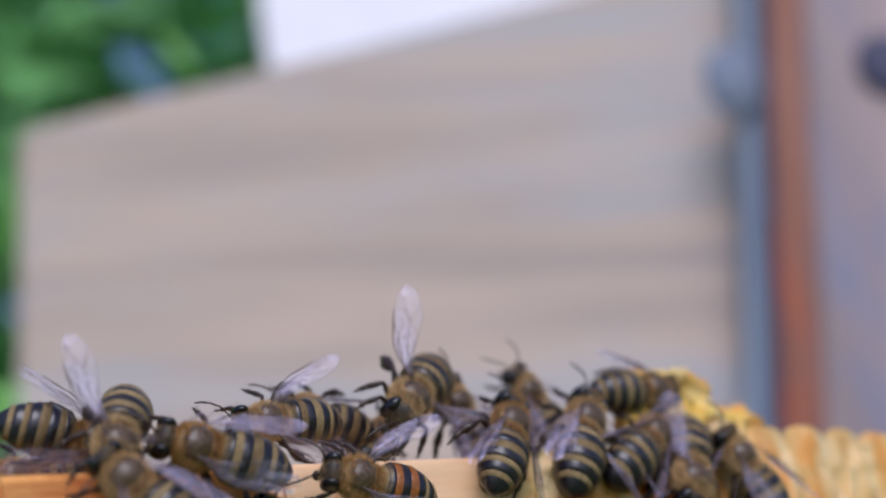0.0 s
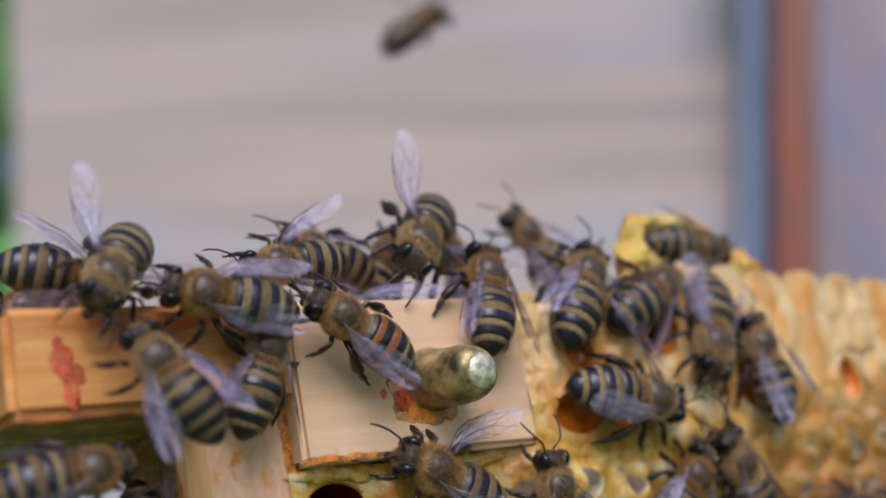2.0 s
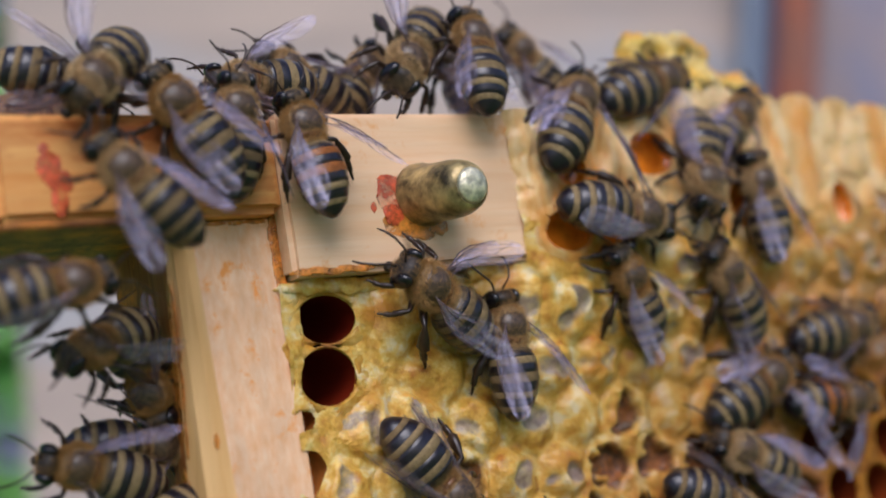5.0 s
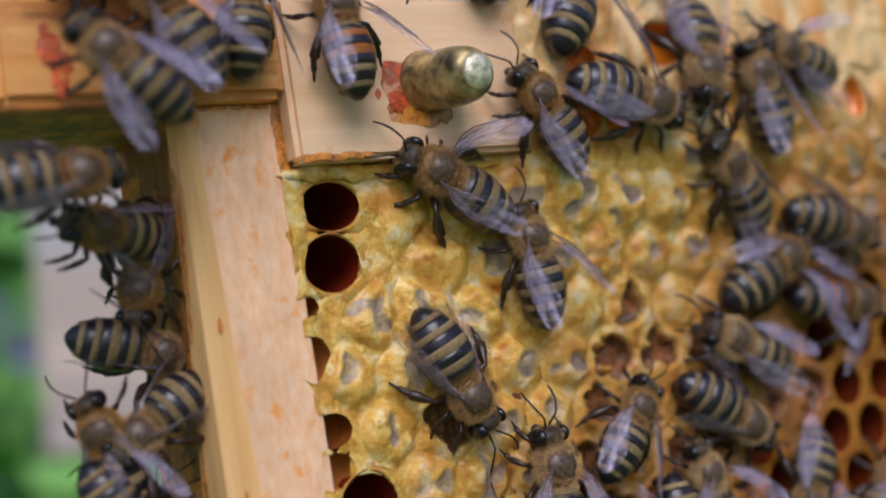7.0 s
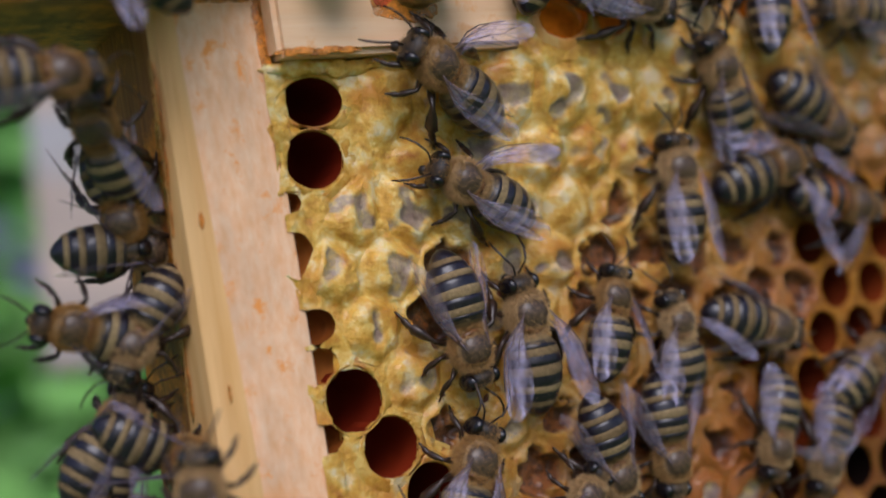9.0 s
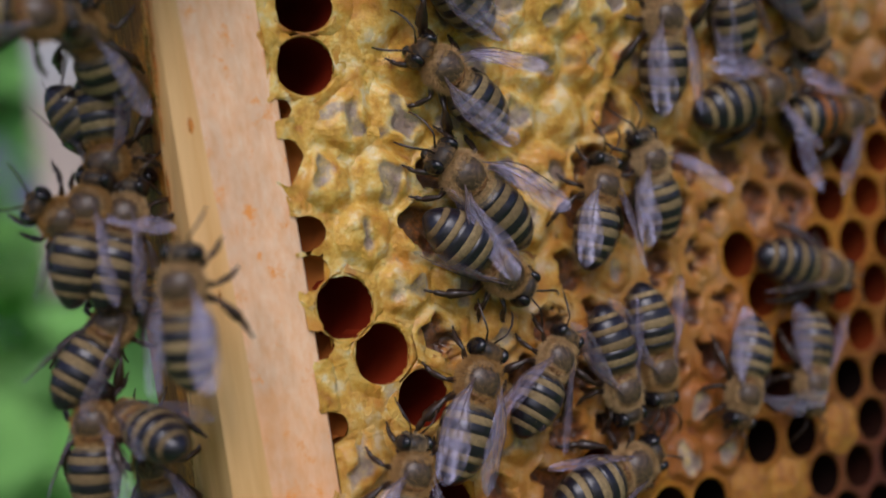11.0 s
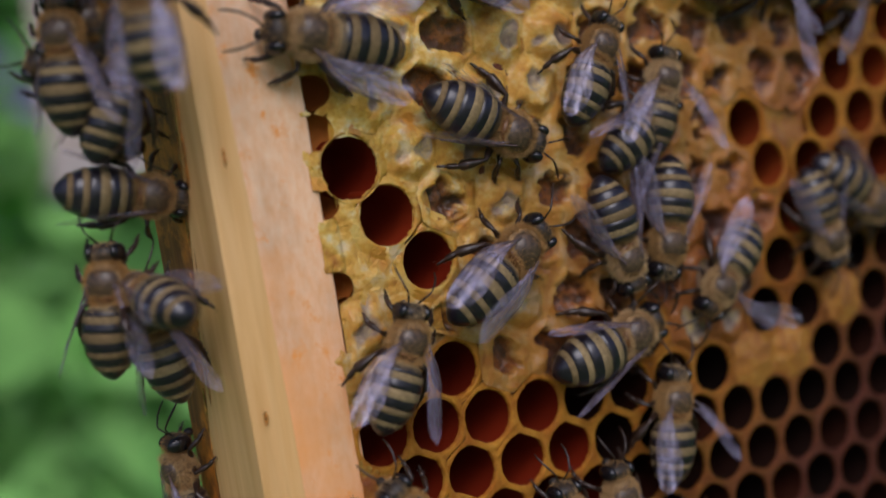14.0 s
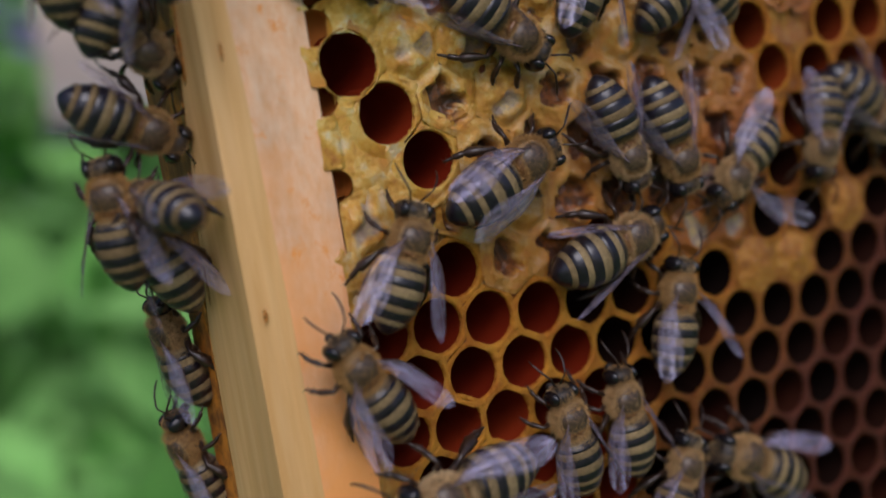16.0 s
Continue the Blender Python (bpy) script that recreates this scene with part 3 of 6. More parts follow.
SPECIAL = [(-38.2, 55.9, 2.85, 2.1), (-38.9, 51.0, 2.75, 2.45), (-38.7, 30.6, 2.7, 2.75), (-35.9, 26.1, 2.7, 2.6), (-32.6, 21.6, 2.5, 2.5), (6.4, 28.3, 2.3, 2.4), (8.8, 23.8, 2.2, 2.3),
           (-12.7, 61.7, 2.8, 2.0), (-0.6, 69.1, 3.3, 2.2), (10.9, 63.4, 1.8, 2.6), (-6.9, 61.8, 2.0, 2.0), (26.6, 63.0, 1.6, 2.3), (-11.0, 67.6, 1.8, 1.5)]
POCKETS = [(-41.3, 37.2, 1.9, 1.45), (-41.3, 33.9, 1.8, 1.5), (-41.7, 27.9, 1.5, 1.2), (-41.8, 21.0, 1.6, 1.3), (-41.2, 17.7, 1.5, 2.3), (-41.8, 43.2, 1.5, 1.9), (-41.7, 47.6, 1.0, 0.8)]
CAPPED = [(3.1, 4.6), (8.4, 4.2), (16.6, 8.3)]


def near(x, z, pts, d):
    return any((x - p[0]) ** 2 + (z - p[1]) ** 2 < d * d for p in pts)


def honeycomb():
    thing = tagged(new("honeycomb"), "wax comb with capped honey above and dark open brood cells below", "honeycomb")
    rng = random.Random(4)
    cells = [(x, z, True) for x, z, _, _ in SPECIAL]
    shape = {(x, z): (a / 2.53, c / 2.53) for x, z, a, c in SPECIAL}
    for a in range(-20, 32):
        for b in range(-20, 32):
            x, z = lattice(a, b)
            top = 57.5 if x < -16 else 74 + 1.5 * math.sin(x)
            if x < -40.9 or x > 116 or z > top or z < -147 or near(x, z, SPECIAL, 5.3):
                continue
            is_open = z < open_line(x) and not near(x, z, CAPPED, 2.5)
            if z > 58:
                is_open = False
            cells.append((x + rng.uniform(-.12, .12), z + rng.uniform(-.12, .12), is_open))
    def sunken(x, z):
        worn = lerp_table(z, [12, 18, 36, 46], [0.42, 0.90, 0.55, 0.10]) * lerp_table(x, [-36, -24, 4, 16], [0.25, 0.85, 1.0, 0.9])
        worn += 0.55 * lerp_table(z, [21, 26, 36, 44], [0, 1, 1, 0]) * lerp_table(x, [-10, -5, 22, 28], [0, 1, 1, 0.5])
        return 11 < z < 57 and 0.5 + 0.85 * noise.noise((x * 0.31 + 40, z * 0.31, 5.0)) < worn and not near(x, z, CAPPED, 2.6)

    # backing sheet
    bm = bmesh.new()
    box(bm, -41.7 * MM, 117.9 * MM, 9.5 * MM, 12 * MM, -149.9 * MM, 59.3 * MM)
    part("midrib", bm, WAX_RIM, thing)
    # rims of the open cells, one sheet
    bm = bmesh.new()
    R = PITCH / math.sqrt(3) * 1.055
    for x, z, is_open in cells:
        if not is_open:
            continue
        y = surface_y(x, z)
        n = 24 if (x, z) in shape else 18
        sx, sz = shape.get((x, z), (1.0, 1.0))
        tight = 1.0 if (x, z) in shape else lerp_table(x, [-16, -8], [0.955, 0.93])
        rings = []
        for rad, dy, hexed in (((4.6, 0.7, 0.3), (3.7, 0.12, 0.3)) if (x, z) in shape else ()) + ((R, 0.0, 1), (2.84 * tight ** 0.5, -0.06, 0.4), (2.66 * tight, -0.03, 0.1), (2.57 * tight, 0.1, 0.03), (2.51 * tight, 0.35, 0.0)):
            ring = []
            for k in range(n):
                ang = (k + 0.5) * math.tau / n + 0.06
                hexr = math.cos(math.pi / 6) / math.cos(((ang + math.pi / 6) % (math.pi / 3)) - math.pi / 6)
                r = rad * ((1 - hexed) + hexed * hexr)
                if n == 24 and rad > 2.9:
                    while r > 2.6 and any((x + sx * r * math.cos(ang) - px) ** 2 / (pa + 0.5) ** 2 + (z + sz * r * math.sin(ang) - pz) ** 2 / (pc + 0.5) ** 2 < 1 for px, pz, pa, pc in SPECIAL + POCKETS if (px, pz) != (x, z)):
                        r -= 0.08
                ring.append(bm.verts.new(((x + sx * r * math.cos(ang)) * MM, (y + dy + 0.1 * noise.noise((x + r * math.cos(ang), z + r * math.sin(ang), 0.0))) * MM, (z + sz * r * math.sin(ang)) * MM)))
            rings.append(ring)
        for r0, r1 in zip(rings, rings[1:]):
            for k in range(n):
                bm.faces.new((r0[k], r1[k], r1[(k + 1) % n], r0[(k + 1) % n])).material_index = (2 if z > 58 else 1) if n == 24 and x < 2 or z > 58 else 0
    tagged(part("cell_rims", bm, (WAX_RIM, WAX_EDGE, WAX_AMBER), thing, "orange brown wax rims"), kind="stuff")
    # wax that joins the cells to the bars, behind caps and rims
    bm = bmesh.new()
    step = 0.34
    holes = [(x, z, 2.62, 2.62) for x, z, is_open in cells if x < 50 and z > -35 and (is_open or sunken(x, z))] + POCKETS
    near_holes = {}
    for h in holes:
        for i in range(-1, 2):
            for j in range(-1, 2):
                near_holes.setdefault((int(h[0] // 5) + i, int(h[1] // 5) + j), []).append(h)
    grid = {}
    for i in range(int(90 / step)):
        for j in range(int(112 / step)):
            x, z = -42.55 + i * step, -35 + j * step
            if (z > 59.2 and x < -18) or z > 74:
                continue
            inside = False
            for hx, hz, ha, hc in near_holes.get((int(x // 5), int(z // 5)), ()):
                q = math.hypot((x - hx) / ha, (z - hz) / hc)
                if q < 1:
                    inside = True
                elif i > 1 and q < 1 + 0.42 / min(ha, hc):
                    x, z = hx + (x - hx) / q, hz + (z - hz) / q
            if inside:
                continue
            near_bar = max(0.0, 1 - (x + 41.8) / 5.0)
            y = surface_y(x, z) + 0.3 + 0.35 * noise.noise((x * 0.5, z * 0.5, 6.0)) + 0.25 * noise.noise((x * 1.3, z * 1.3, 2.0)) - 0.4 * near_bar * (1 + noise.noise((0.0, z * 0.33, 8.0)))
            if x > -41 and near(x, z, SPECIAL, 5.6):
                y = surface_y(x, z) + 0.15 + 0.45 * noise.noise((x * 0.45, z * 0.45, 2.0)) + 0.2 * noise.noise((x * 1.2, z * 1.2, 2.0))
            y -= 0.7 * max(0.0, min(1.0, (z - 48) / 6)) * max(0.0, 0.25 + noise.noise((x * 0.36, z * 0.36, 21.0)))
            grid[i, j] = bm.verts.new((x * MM, y * MM, z * MM))
    for (i, j), v in grid.items():
        q = [grid.get(k) for k in ((i, j), (i + 1, j), (i + 1, j + 1), (i, j + 1))]
        if all(q):
            bm.faces.new(q).material_index = 1 if v.co.z > (61.5 + 5 * noise.noise((v.co.x / MM * 0.13, v.co.z / MM * 0.13, 4.0))) * MM else 2 if v.co.z > 40 * MM or v.co.x < -30 * MM and v.co.z > 12 * MM else 0
    tagged(part("joining_wax", bm, (WAX_VALLEY, WAX_AMBER, WAX_CAP), thing, "amber and yellow joining wax"), kind="stuff")
    # lobes of wax that run out onto the side bar between the pockets
    bm = bmesh.new()
    last = None
    for j in range(330):
        z = 10.5 + 0.147 * j
        tip = 0.35 + 0.9 * max(0.0, 0.3 + noise.noise((z * 0.42, 2.0, 1.0))) + 1.2 * max(0.0, noise.noise((z * 0.9, 7.0, 1.0))) ** 1.5
        row = []
        for k in range(9):
            f = k / 8
            x = -40.6 - (1.2 + tip) * f
            zz = z
            for px, pz, pa, pc in POCKETS:
                q = math.hypot((x - px) / (pa + 0.15), (z - pz) / (pc + 0.15))
                if q < 1:
                    zz = None
                    break
                if q < 1.14:
                    x, zz = px + (x - px) / q, pz + (z - pz) / q
            if zz is None or near(x, zz, SPECIAL, 2.85):
                row.append(None)
                continue
            high = (0.04 + 0.42 * (1 - f) ** 0.5 * f ** 0.3 + 0.1 * noise.noise((x * 1.2, zz * 1.2, 4.0))) * (1 if f < 1 else 0)
            row.append(bm.verts.new((x * MM, ((surface_y(x, zz) + 0.15) * (1 - f) + 0.05 * f - high) * MM, zz * MM)))
        if last:
            for k in range(8):
                q = (last[k], last[k + 1], row[k + 1], row[k])
                if all(q):
                    bm.faces.new(q)
        last = row
    tagged(part("edge_wax", bm, WAX_CAP, thing, "yellow wax lobes on the side bar"), kind="stuff")
    # one cup mesh for all open cells
    bm = bmesh.new()
    tube(bm, [((0, d * MM, 0), r * MM, r * MM) for d, r in ((0.2, 2.53), (4, 2.54), (8.8, 2.35), (9.4, 1.4))], 18)
    bm.faces.ensure_lookup_table()
    bmesh.ops.delete(bm, geom=[f for f in bm.faces if len(f.verts) > 4 and f.calc_center_median().y < 2 * MM], context="FACES")
    bmesh.ops.reverse_faces(bm, faces=bm.faces[:])
    cup = mesh_of(bm, "cell", CELL)
    cups = {}
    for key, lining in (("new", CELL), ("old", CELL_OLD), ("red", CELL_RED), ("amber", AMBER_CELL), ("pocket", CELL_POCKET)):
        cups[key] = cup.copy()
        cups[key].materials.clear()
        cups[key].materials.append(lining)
    # every cell and pocket with the room it claims in the sheet of wax
    def kind_of(x, z, is_open):
        if is_open:
            return "open"
        if near(x, z, CAPPED, 2.6):
            return "brood"
        if z > 61.5 + 5 * noise.noise((x * 0.13, z * 0.13, 4.0)):
            return "amber"
        if sunken(x, z):
            return "torn"
        return "dent" if noise.noise((x * 0.37 + 3, z * 0.37, 8.0)) > -0.30 else "dome"

    BORDER = {"open": 0.12, "pocket": -0.1, "brood": 0.1, "amber": 0.1, "torn": 0.25, "dent": -0.25, "dome": -0.25}
    sites = {}
    for x, z, is_open in cells:
        room = max(shape[x, z]) * 2.53 + 0.3 if (x, z) in shape else 2.67
        sites[x, z] = (kind_of(x, z, is_open), room * room)
    for px, pz, pa, pc in POCKETS:
        sites[px, pz] = ("pocket", (min(pa, pc) + 0.35) ** 2)
    buckets = {}
    for (x, z), (kind, room) in sites.items():
        for i in range(-1, 2):
            for j in range(-1, 2):
                buckets.setdefault((int(x // 7) + i, int(z // 7) + j), []).append((x, z, kind, room))

    def rise(a, b, v):
        v = min(1.0, max(0.0, (v - a) / (b - a)))
        return v * v * (3 - 2 * v)

    def cap_mesh(x, z):
        """A piece of the capped wax sheet, with its dry dents and torn floors."""
        kind, room = sites[x, z]
        around = [q for q in buckets[int(x // 7), int(z // 7)] if (q[0], q[1]) != (x, z)]
        n = 30
        steps = (0.0, 0.16, 0.3, 0.42, 0.52, 0.61, 0.69, 0.76, 0.83, 0.9, 0.96, 1.008) if kind in ("torn", "dent") else (0.0, 0.2, 0.38, 0.54, 0.68, 0.8, 0.9, 1.008)
        bm = bmesh.new()
        dry, torn = bm.verts.layers.float.new("dry"), bm.verts.layers.float.new("torn")
        reach = []
        for k in range(n):
            ux, uz = math.cos(k * math.tau / n), math.sin(k * math.tau / n)
            r = 4.6
            for qx, qz, _, qroom in around:
                d = ux * (qx - x) + uz * (qz - z)
                if d > 0.05:
                    r = min(r, ((qx - x) ** 2 + (qz - z) ** 2 + room - qroom) / (2 * d))
            if ux < 0:
                r = min(r, (x + 41.75) / -ux)
            if uz > 0 and x < -17 and z < 59:
                r = min(r, (59.0 - z) / uz)
            reach.append(max(0.3, r))
        rings = []
        for rho in steps:
            ring = []
            for k in range(n if rho else 1):
                px, pz = x + rho * reach[k] * math.cos(k * math.tau / n), z + rho * reach[k] * math.sin(k * math.tau / n)
                total, high = 0.0, 0.0
                for qx, qz, qkind, qroom in around + [(x, z, kind, room)]:
                    w = math.exp(-((px - qx) ** 2 + (pz - qz) ** 2 - qroom) / 2.2)
                    total, high = total + w, high + w * BORDER[qkind]
                small = 0.16 * noise.noise((px * 1.1, pz * 1.1, 4.0)) + 0.1 * noise.noise((px * 2.3, pz * 2.3, 9.0))
                border = high / total + 0.28 * noise.noise((px * 0.5, pz * 0.5, 5.0)) + small
                a = b = 0.0
                if kind == "torn":
                    b = rise(0.0, 0.2, 0.74 + 0.45 * noise.noise((x * 0.9, z * 0.9, 31.0)) - rho + 0.8 * noise.noise((px * 0.5, pz * 0.5, 7.0)) + 0.25 * noise.noise((px * 1.5, pz * 1.5, 17.0)))
                    inner = 0.45 - 1.75 * b + 0.4 * noise.noise((px * 0.8, pz * 0.8, 11.0)) + small
                elif kind == "brood":
                    inner = 0.75 * (1 - rho * rho) + 0.3 * noise.noise((px * 1.3, pz * 1.3, 3.0)) + small
                elif kind == "amber":
                    inner = 0.2 + 0.75 * noise.noise((px * 0.6, pz * 0.14, 3.0)) + 0.45 * noise.noise((px * 1.4, pz * 0.5, 6.0))
                    border = inner
                else:
                    inner = 0.9 * (1 - 0.85 * rho * rho) + 0.5 * noise.noise((px * 0.33, pz * 0.33, 1.0)) + 0.25 * noise.noise((px * 0.75, pz * 0.75, 2.0)) + small
                    if kind == "dent":
                        a = rise(0.05, 0.48, 0.42 - 0.75 * rho + 0.95 * noise.noise((px * 0.5, pz * 0.5, 13.0)))
                        inner -= 0.55 * a
                s = rise(0.62, 1.0, rho)
                high = border * s + inner * (1 - s) - surface_y(px, pz) + surface_y(x, z)
                v = bm.verts.new(((px - x) * MM, -high * MM, (pz - z) * MM))
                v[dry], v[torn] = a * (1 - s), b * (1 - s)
                ring.append(v)
            rings.append(ring)
        for r0, r1 in zip(rings, rings[1:]):
            for k in range(n):
                bm.faces.new((r0[0], r1[k], r1[(k + 1) % n]) if len(r0) == 1 else (r0[k], r1[k], r1[(k + 1) % n], r0[(k + 1) % n]))
        bmesh.ops.recalc_face_normals(bm, faces=bm.faces[:])
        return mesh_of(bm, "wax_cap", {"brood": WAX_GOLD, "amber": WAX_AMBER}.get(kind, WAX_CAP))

    bm = bmesh.new()
    bmesh.ops.create_cone(bm, cap_ends=True, segments=6, radius1=3.1 * MM, radius2=1.6 * MM, depth=0.8 * MM, matrix=Matrix.Rotation(radians(90), 4, "X"))
    plain_cap = mesh_of(bm, "wax_cap", WAX_CAP)
    far = bmesh.new()
    count = 0
    for x, z, is_open in sorted(cells, key=lambda c: (c[0] + 12) ** 2 + (c[1] - 22) ** 2):
        place = (x * MM, surface_y(x, z) * MM, z * MM)
        seen = x < 45 and z > -30
        if is_open:
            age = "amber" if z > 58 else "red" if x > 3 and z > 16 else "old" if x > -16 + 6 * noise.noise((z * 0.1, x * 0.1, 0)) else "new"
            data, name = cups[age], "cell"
        else:
            data, name = None, "wax_cap"
        turn = 0.06 if is_open else 0.0
        if data is None:
            data = plain_cap
            if seen:
                data = cap_mesh(x, z)
        if seen:
            ob = part(name, data, None, thing)
            ob.location, ob.rotation_euler = place, (0, turn, 0)
            if is_open:
                wide = lerp_table(x, [-16, -8], [0.96, 0.935])
                ob.scale = (wide, 0.95 if age == "new" else 1.0, wide)
            if is_open and (x, z) in shape:
                ob.scale = (shape[x, z][0], 0.9 if z < 58 else 0.2, shape[x, z][1])
        else:
            tmp = data.copy()
            tmp.transform(Matrix.Translation(place) @ Matrix.Rotation(turn, 4, "Y"))
            base = len(far.faces)
            far.from_mesh(tmp)
            far.faces.ensure_lookup_table()
            for f in far.faces[base:]:
                f.material_index = 0 if is_open else 1
            bpy.data.meshes.remove(tmp)
    for px, pz, pa, pc in POCKETS:
        ob = part("cell", cups["pocket"], None, thing)
        ob.location, ob.scale = (px * MM, 0.25 * MM, pz * MM), (pa / 2.4, 0.22, pc / 2.4)
    tagged(part("outer_cells", far, (CELL, WAX_CAP), thing), kind="stuff")
    return thing


honeycomb()


def wax_crust():
    """Burr comb on the top bar: ragged broken pieces of comb, paler at the torn rim."""
    thing = tagged(new("burr_comb"), "broken piece of yellow burr comb on the top bar", "burr comb")
    for x0, x1, top, y0, name in ((-1.5, 12.5, 82.6, -1.0, "comb_piece"), (10.5, 19.5, 79.0, 0.2, "comb_piece"), (2.0, 17.0, 80.4, 3.4, "comb_piece"), (18.0, 23.0, 75.8, 0.6, "comb_piece")):
        bm = bmesh.new()
        nx, nz = int((x1 - x0) / 0.35), 30
        sheets = []
        for back in (0, 1):
            grid = []
            for i in range(nx + 1):
                x = x0 + (x1 - x0) * i / nx
                edge = min(i, nx - i) / nx
                high = top - 73.0 + 1.5 * noise.noise((x * 0.45, y0, 3.0)) + 0.8 * noise.noise((x * 1.4, y0, 8.0)) - 2.6 * max(0.0, 0.22 - edge) / 0.22
                col = []
                for j in range(nz + 1):
                    z = 73.0 + high * j / nz
                    row = int(math.floor((z - 73.0) / 4.4))
                    cx = (x - x0 + 2.5 * (row % 2)) % 5.0 - 2.5
                    cz = (z - 73.0) % 4.4 - 2.2
                    pit = max(0.0, 1.0 - (cx * cx + cz * cz) / 4.0) ** 0.6
                    lump = 0.55 * noise.noise((x * 0.5, y0 + back * 9, z * 0.5)) + 0.3 * noise.noise((x * 1.5, z * 1.5, back * 5.0))
                    deep = 1.5 * (1 - 0.55 * j / nz)
                    y = y0 + (deep - 0.3 * pit + lump if back else -deep + 1.1 * pit + lump)
                    col.append(bm.verts.new(((x + 0.3 * noise.noise((z, x0, 1.0))) * MM, y * MM, z * MM)))
                grid.append(col)
            sheets.append(grid)
        f, b = sheets
        for i in range(nx):
            for j in range(nz):
                bm.faces.new((f[i][j], f[i + 1][j], f[i + 1][j + 1], f[i][j + 1]))
                bm.faces.new((b[i][j], b[i][j + 1], b[i + 1][j + 1], b[i + 1][j]))
            for j in (0, nz):
                bm.faces.new((f[i][j], b[i][j], b[i + 1][j], f[i + 1][j]))
        for j in range(nz):
            for i in (0, nx):
                bm.faces.new((f[i][j], f[i][j + 1], b[i][j + 1], b[i][j]))
        bmesh.ops.recalc_face_normals(bm, faces=bm.faces[:])
        part(name, bm, WAX_FRESH, thing)
    return thing


wax_crust()


# ---- bees ----
def honey_bee():
    """A worker: head to +y, back to +z, feet at z = 0."""
    rng = random.Random(11)
    bee = new("honey_bee")
    bm = bmesh.new()
    blob(bm, (0, 0, 2.55 * MM), (1.85 * MM, 2.05 * MM, 1.65 * MM), 18, 12)
    thorax = part("thorax", bm, THORAX, bee, "furry brown thorax")
    bm = bmesh.new()
    hairs(bm, rng, (0, 0, 2.55 * MM), (1.85 * MM, 2.05 * MM, 1.65 * MM), 9000, 0.6 * MM, 0.02 * MM, lambda d: d.z < 0.42 or rng.random() < 0.06)
    hairs(bm, rng, (0, 1.35 * MM, 2.75 * MM), (1.45 * MM, 0.55 * MM, 1.35 * MM), 1500, 0.5 * MM, 0.02 * MM)
    hairs(bm, rng, (0, -1.55 * MM, 2.85 * MM), (1.45 * MM, 0.55 * MM, 1.2 * MM), 1500, 0.55 * MM, 0.02 * MM)
    part("fur", bm, HAIR, thorax, "tawny fur", smooth=False)
    bm = bmesh.new()
    blob(bm, (0, 0.05 * MM, 3.1 * MM), (1.62 * MM, 1.6 * MM, 1.2 * MM), 18, 12)
    part("back_plate", bm, PLATE, thorax, "bare grey brown back plate")
    bm = bmesh.new()
    for v in blob(bm, (0, -1.35 * MM, 3.3 * MM), (1.2 * MM, 0.42 * MM, 0.55 * MM), 14, 8):
        v.co.y += 0.28 * MM * (v.co.x / (1.2 * MM)) ** 2
    part("scutellum", bm, SCUTELLUM, thorax, "glossy chestnut ridge")
    # head
    bm = bmesh.new()
    for v in blob(bm, (0, 2.6 * MM, 2.2 * MM), (1.55 * MM, 0.95 * MM, 1.5 * MM), 16, 10):
        k = (v.co.z - 2.15 * MM) / (1.5 * MM)
        if k < 0:
            v.co.x *= 1 + 0.45 * k
    blob(bm, (0, 3.3 * MM, 0.85 * MM), (0.5 * MM, 0.45 * MM, 0.5 * MM), 8, 6)
    head = part("head", bm, CHITIN, bee, "black head")
    bm = bmesh.new()
    hairs(bm, rng, (0, 2.6 * MM, 2.25 * MM), (1.45 * MM, 0.95 * MM, 1.5 * MM), 1500, 0.34 * MM, 0.014 * MM, lambda d: abs(d.x) < 0.66)
    part("face_fur", bm, HAIR, head, smooth=False)
    for s in (-1, 1):
        bm = bmesh.new()
        blob(bm, (s * 1.18 * MM, 2.7 * MM, 2.4 * MM), (0.6 * MM, 0.82 * MM, 1.24 * MM), 14, 10)
        part("eye", bm, EYE, head, "glossy black compound eye")
        bm = bmesh.new()
        tube(bm, [((s * 0.35 * MM, 3.5 * MM, 2.3 * MM), 0.11 * MM, 0.11 * MM), ((s * 0.95 * MM, 4.5 * MM, 3.0 * MM), 0.085 * MM, 0.085 * MM),
                  ((s * 1.15 * MM, 4.8 * MM, 2.95 * MM), 0.1 * MM, 0.1 * MM), ((s * 1.6 * MM, 5.6 * MM, 2.5 * MM), 0.11 * MM, 0.11 * MM),
                  ((s * 1.85 * MM, 6.3 * MM, 1.9 * MM), 0.11 * MM, 0.11 * MM), ((s * 1.9 * MM, 6.8 * MM, 1.4 * MM), 0.07 * MM, 0.07 * MM)], 6)
        part("antenna", bm, LEG, head)
    # abdomen: overlapping rings
    def girth(y):
        return lerp_table(y, [-8.8, -8.5, -7.9, -7.1, -6.2, -5.0, -3.8, -2.9, -2.2, -1.7], [0.2, 0.72, 1.28, 1.78, 2.12, 2.34, 2.36, 2.2, 1.75, 0.9])

    def axis(y):
        return lerp_table(y, [-8.8, -5.0, -1.7], [1.6, 2.3, 2.45])
    starts = [-1.7, -2.9, -4.4, -5.9, -7.25, -8.8]
    bm = bmesh.new()
    path = []
    for y0, y1 in zip(starts, starts[1:]):
        for f, swell in ((0.02, 0.96), (0.25, 0.995), (0.5, 1.015), (0.75, 1.03), (0.97, 1.035)):
            y = y0 + (y1 - y0) * f
            path.append(((0, y * MM, axis(y) * MM), girth(y) * swell * MM, girth(y) * 0.9 * swell * MM))
    tube(bm, path, 22)
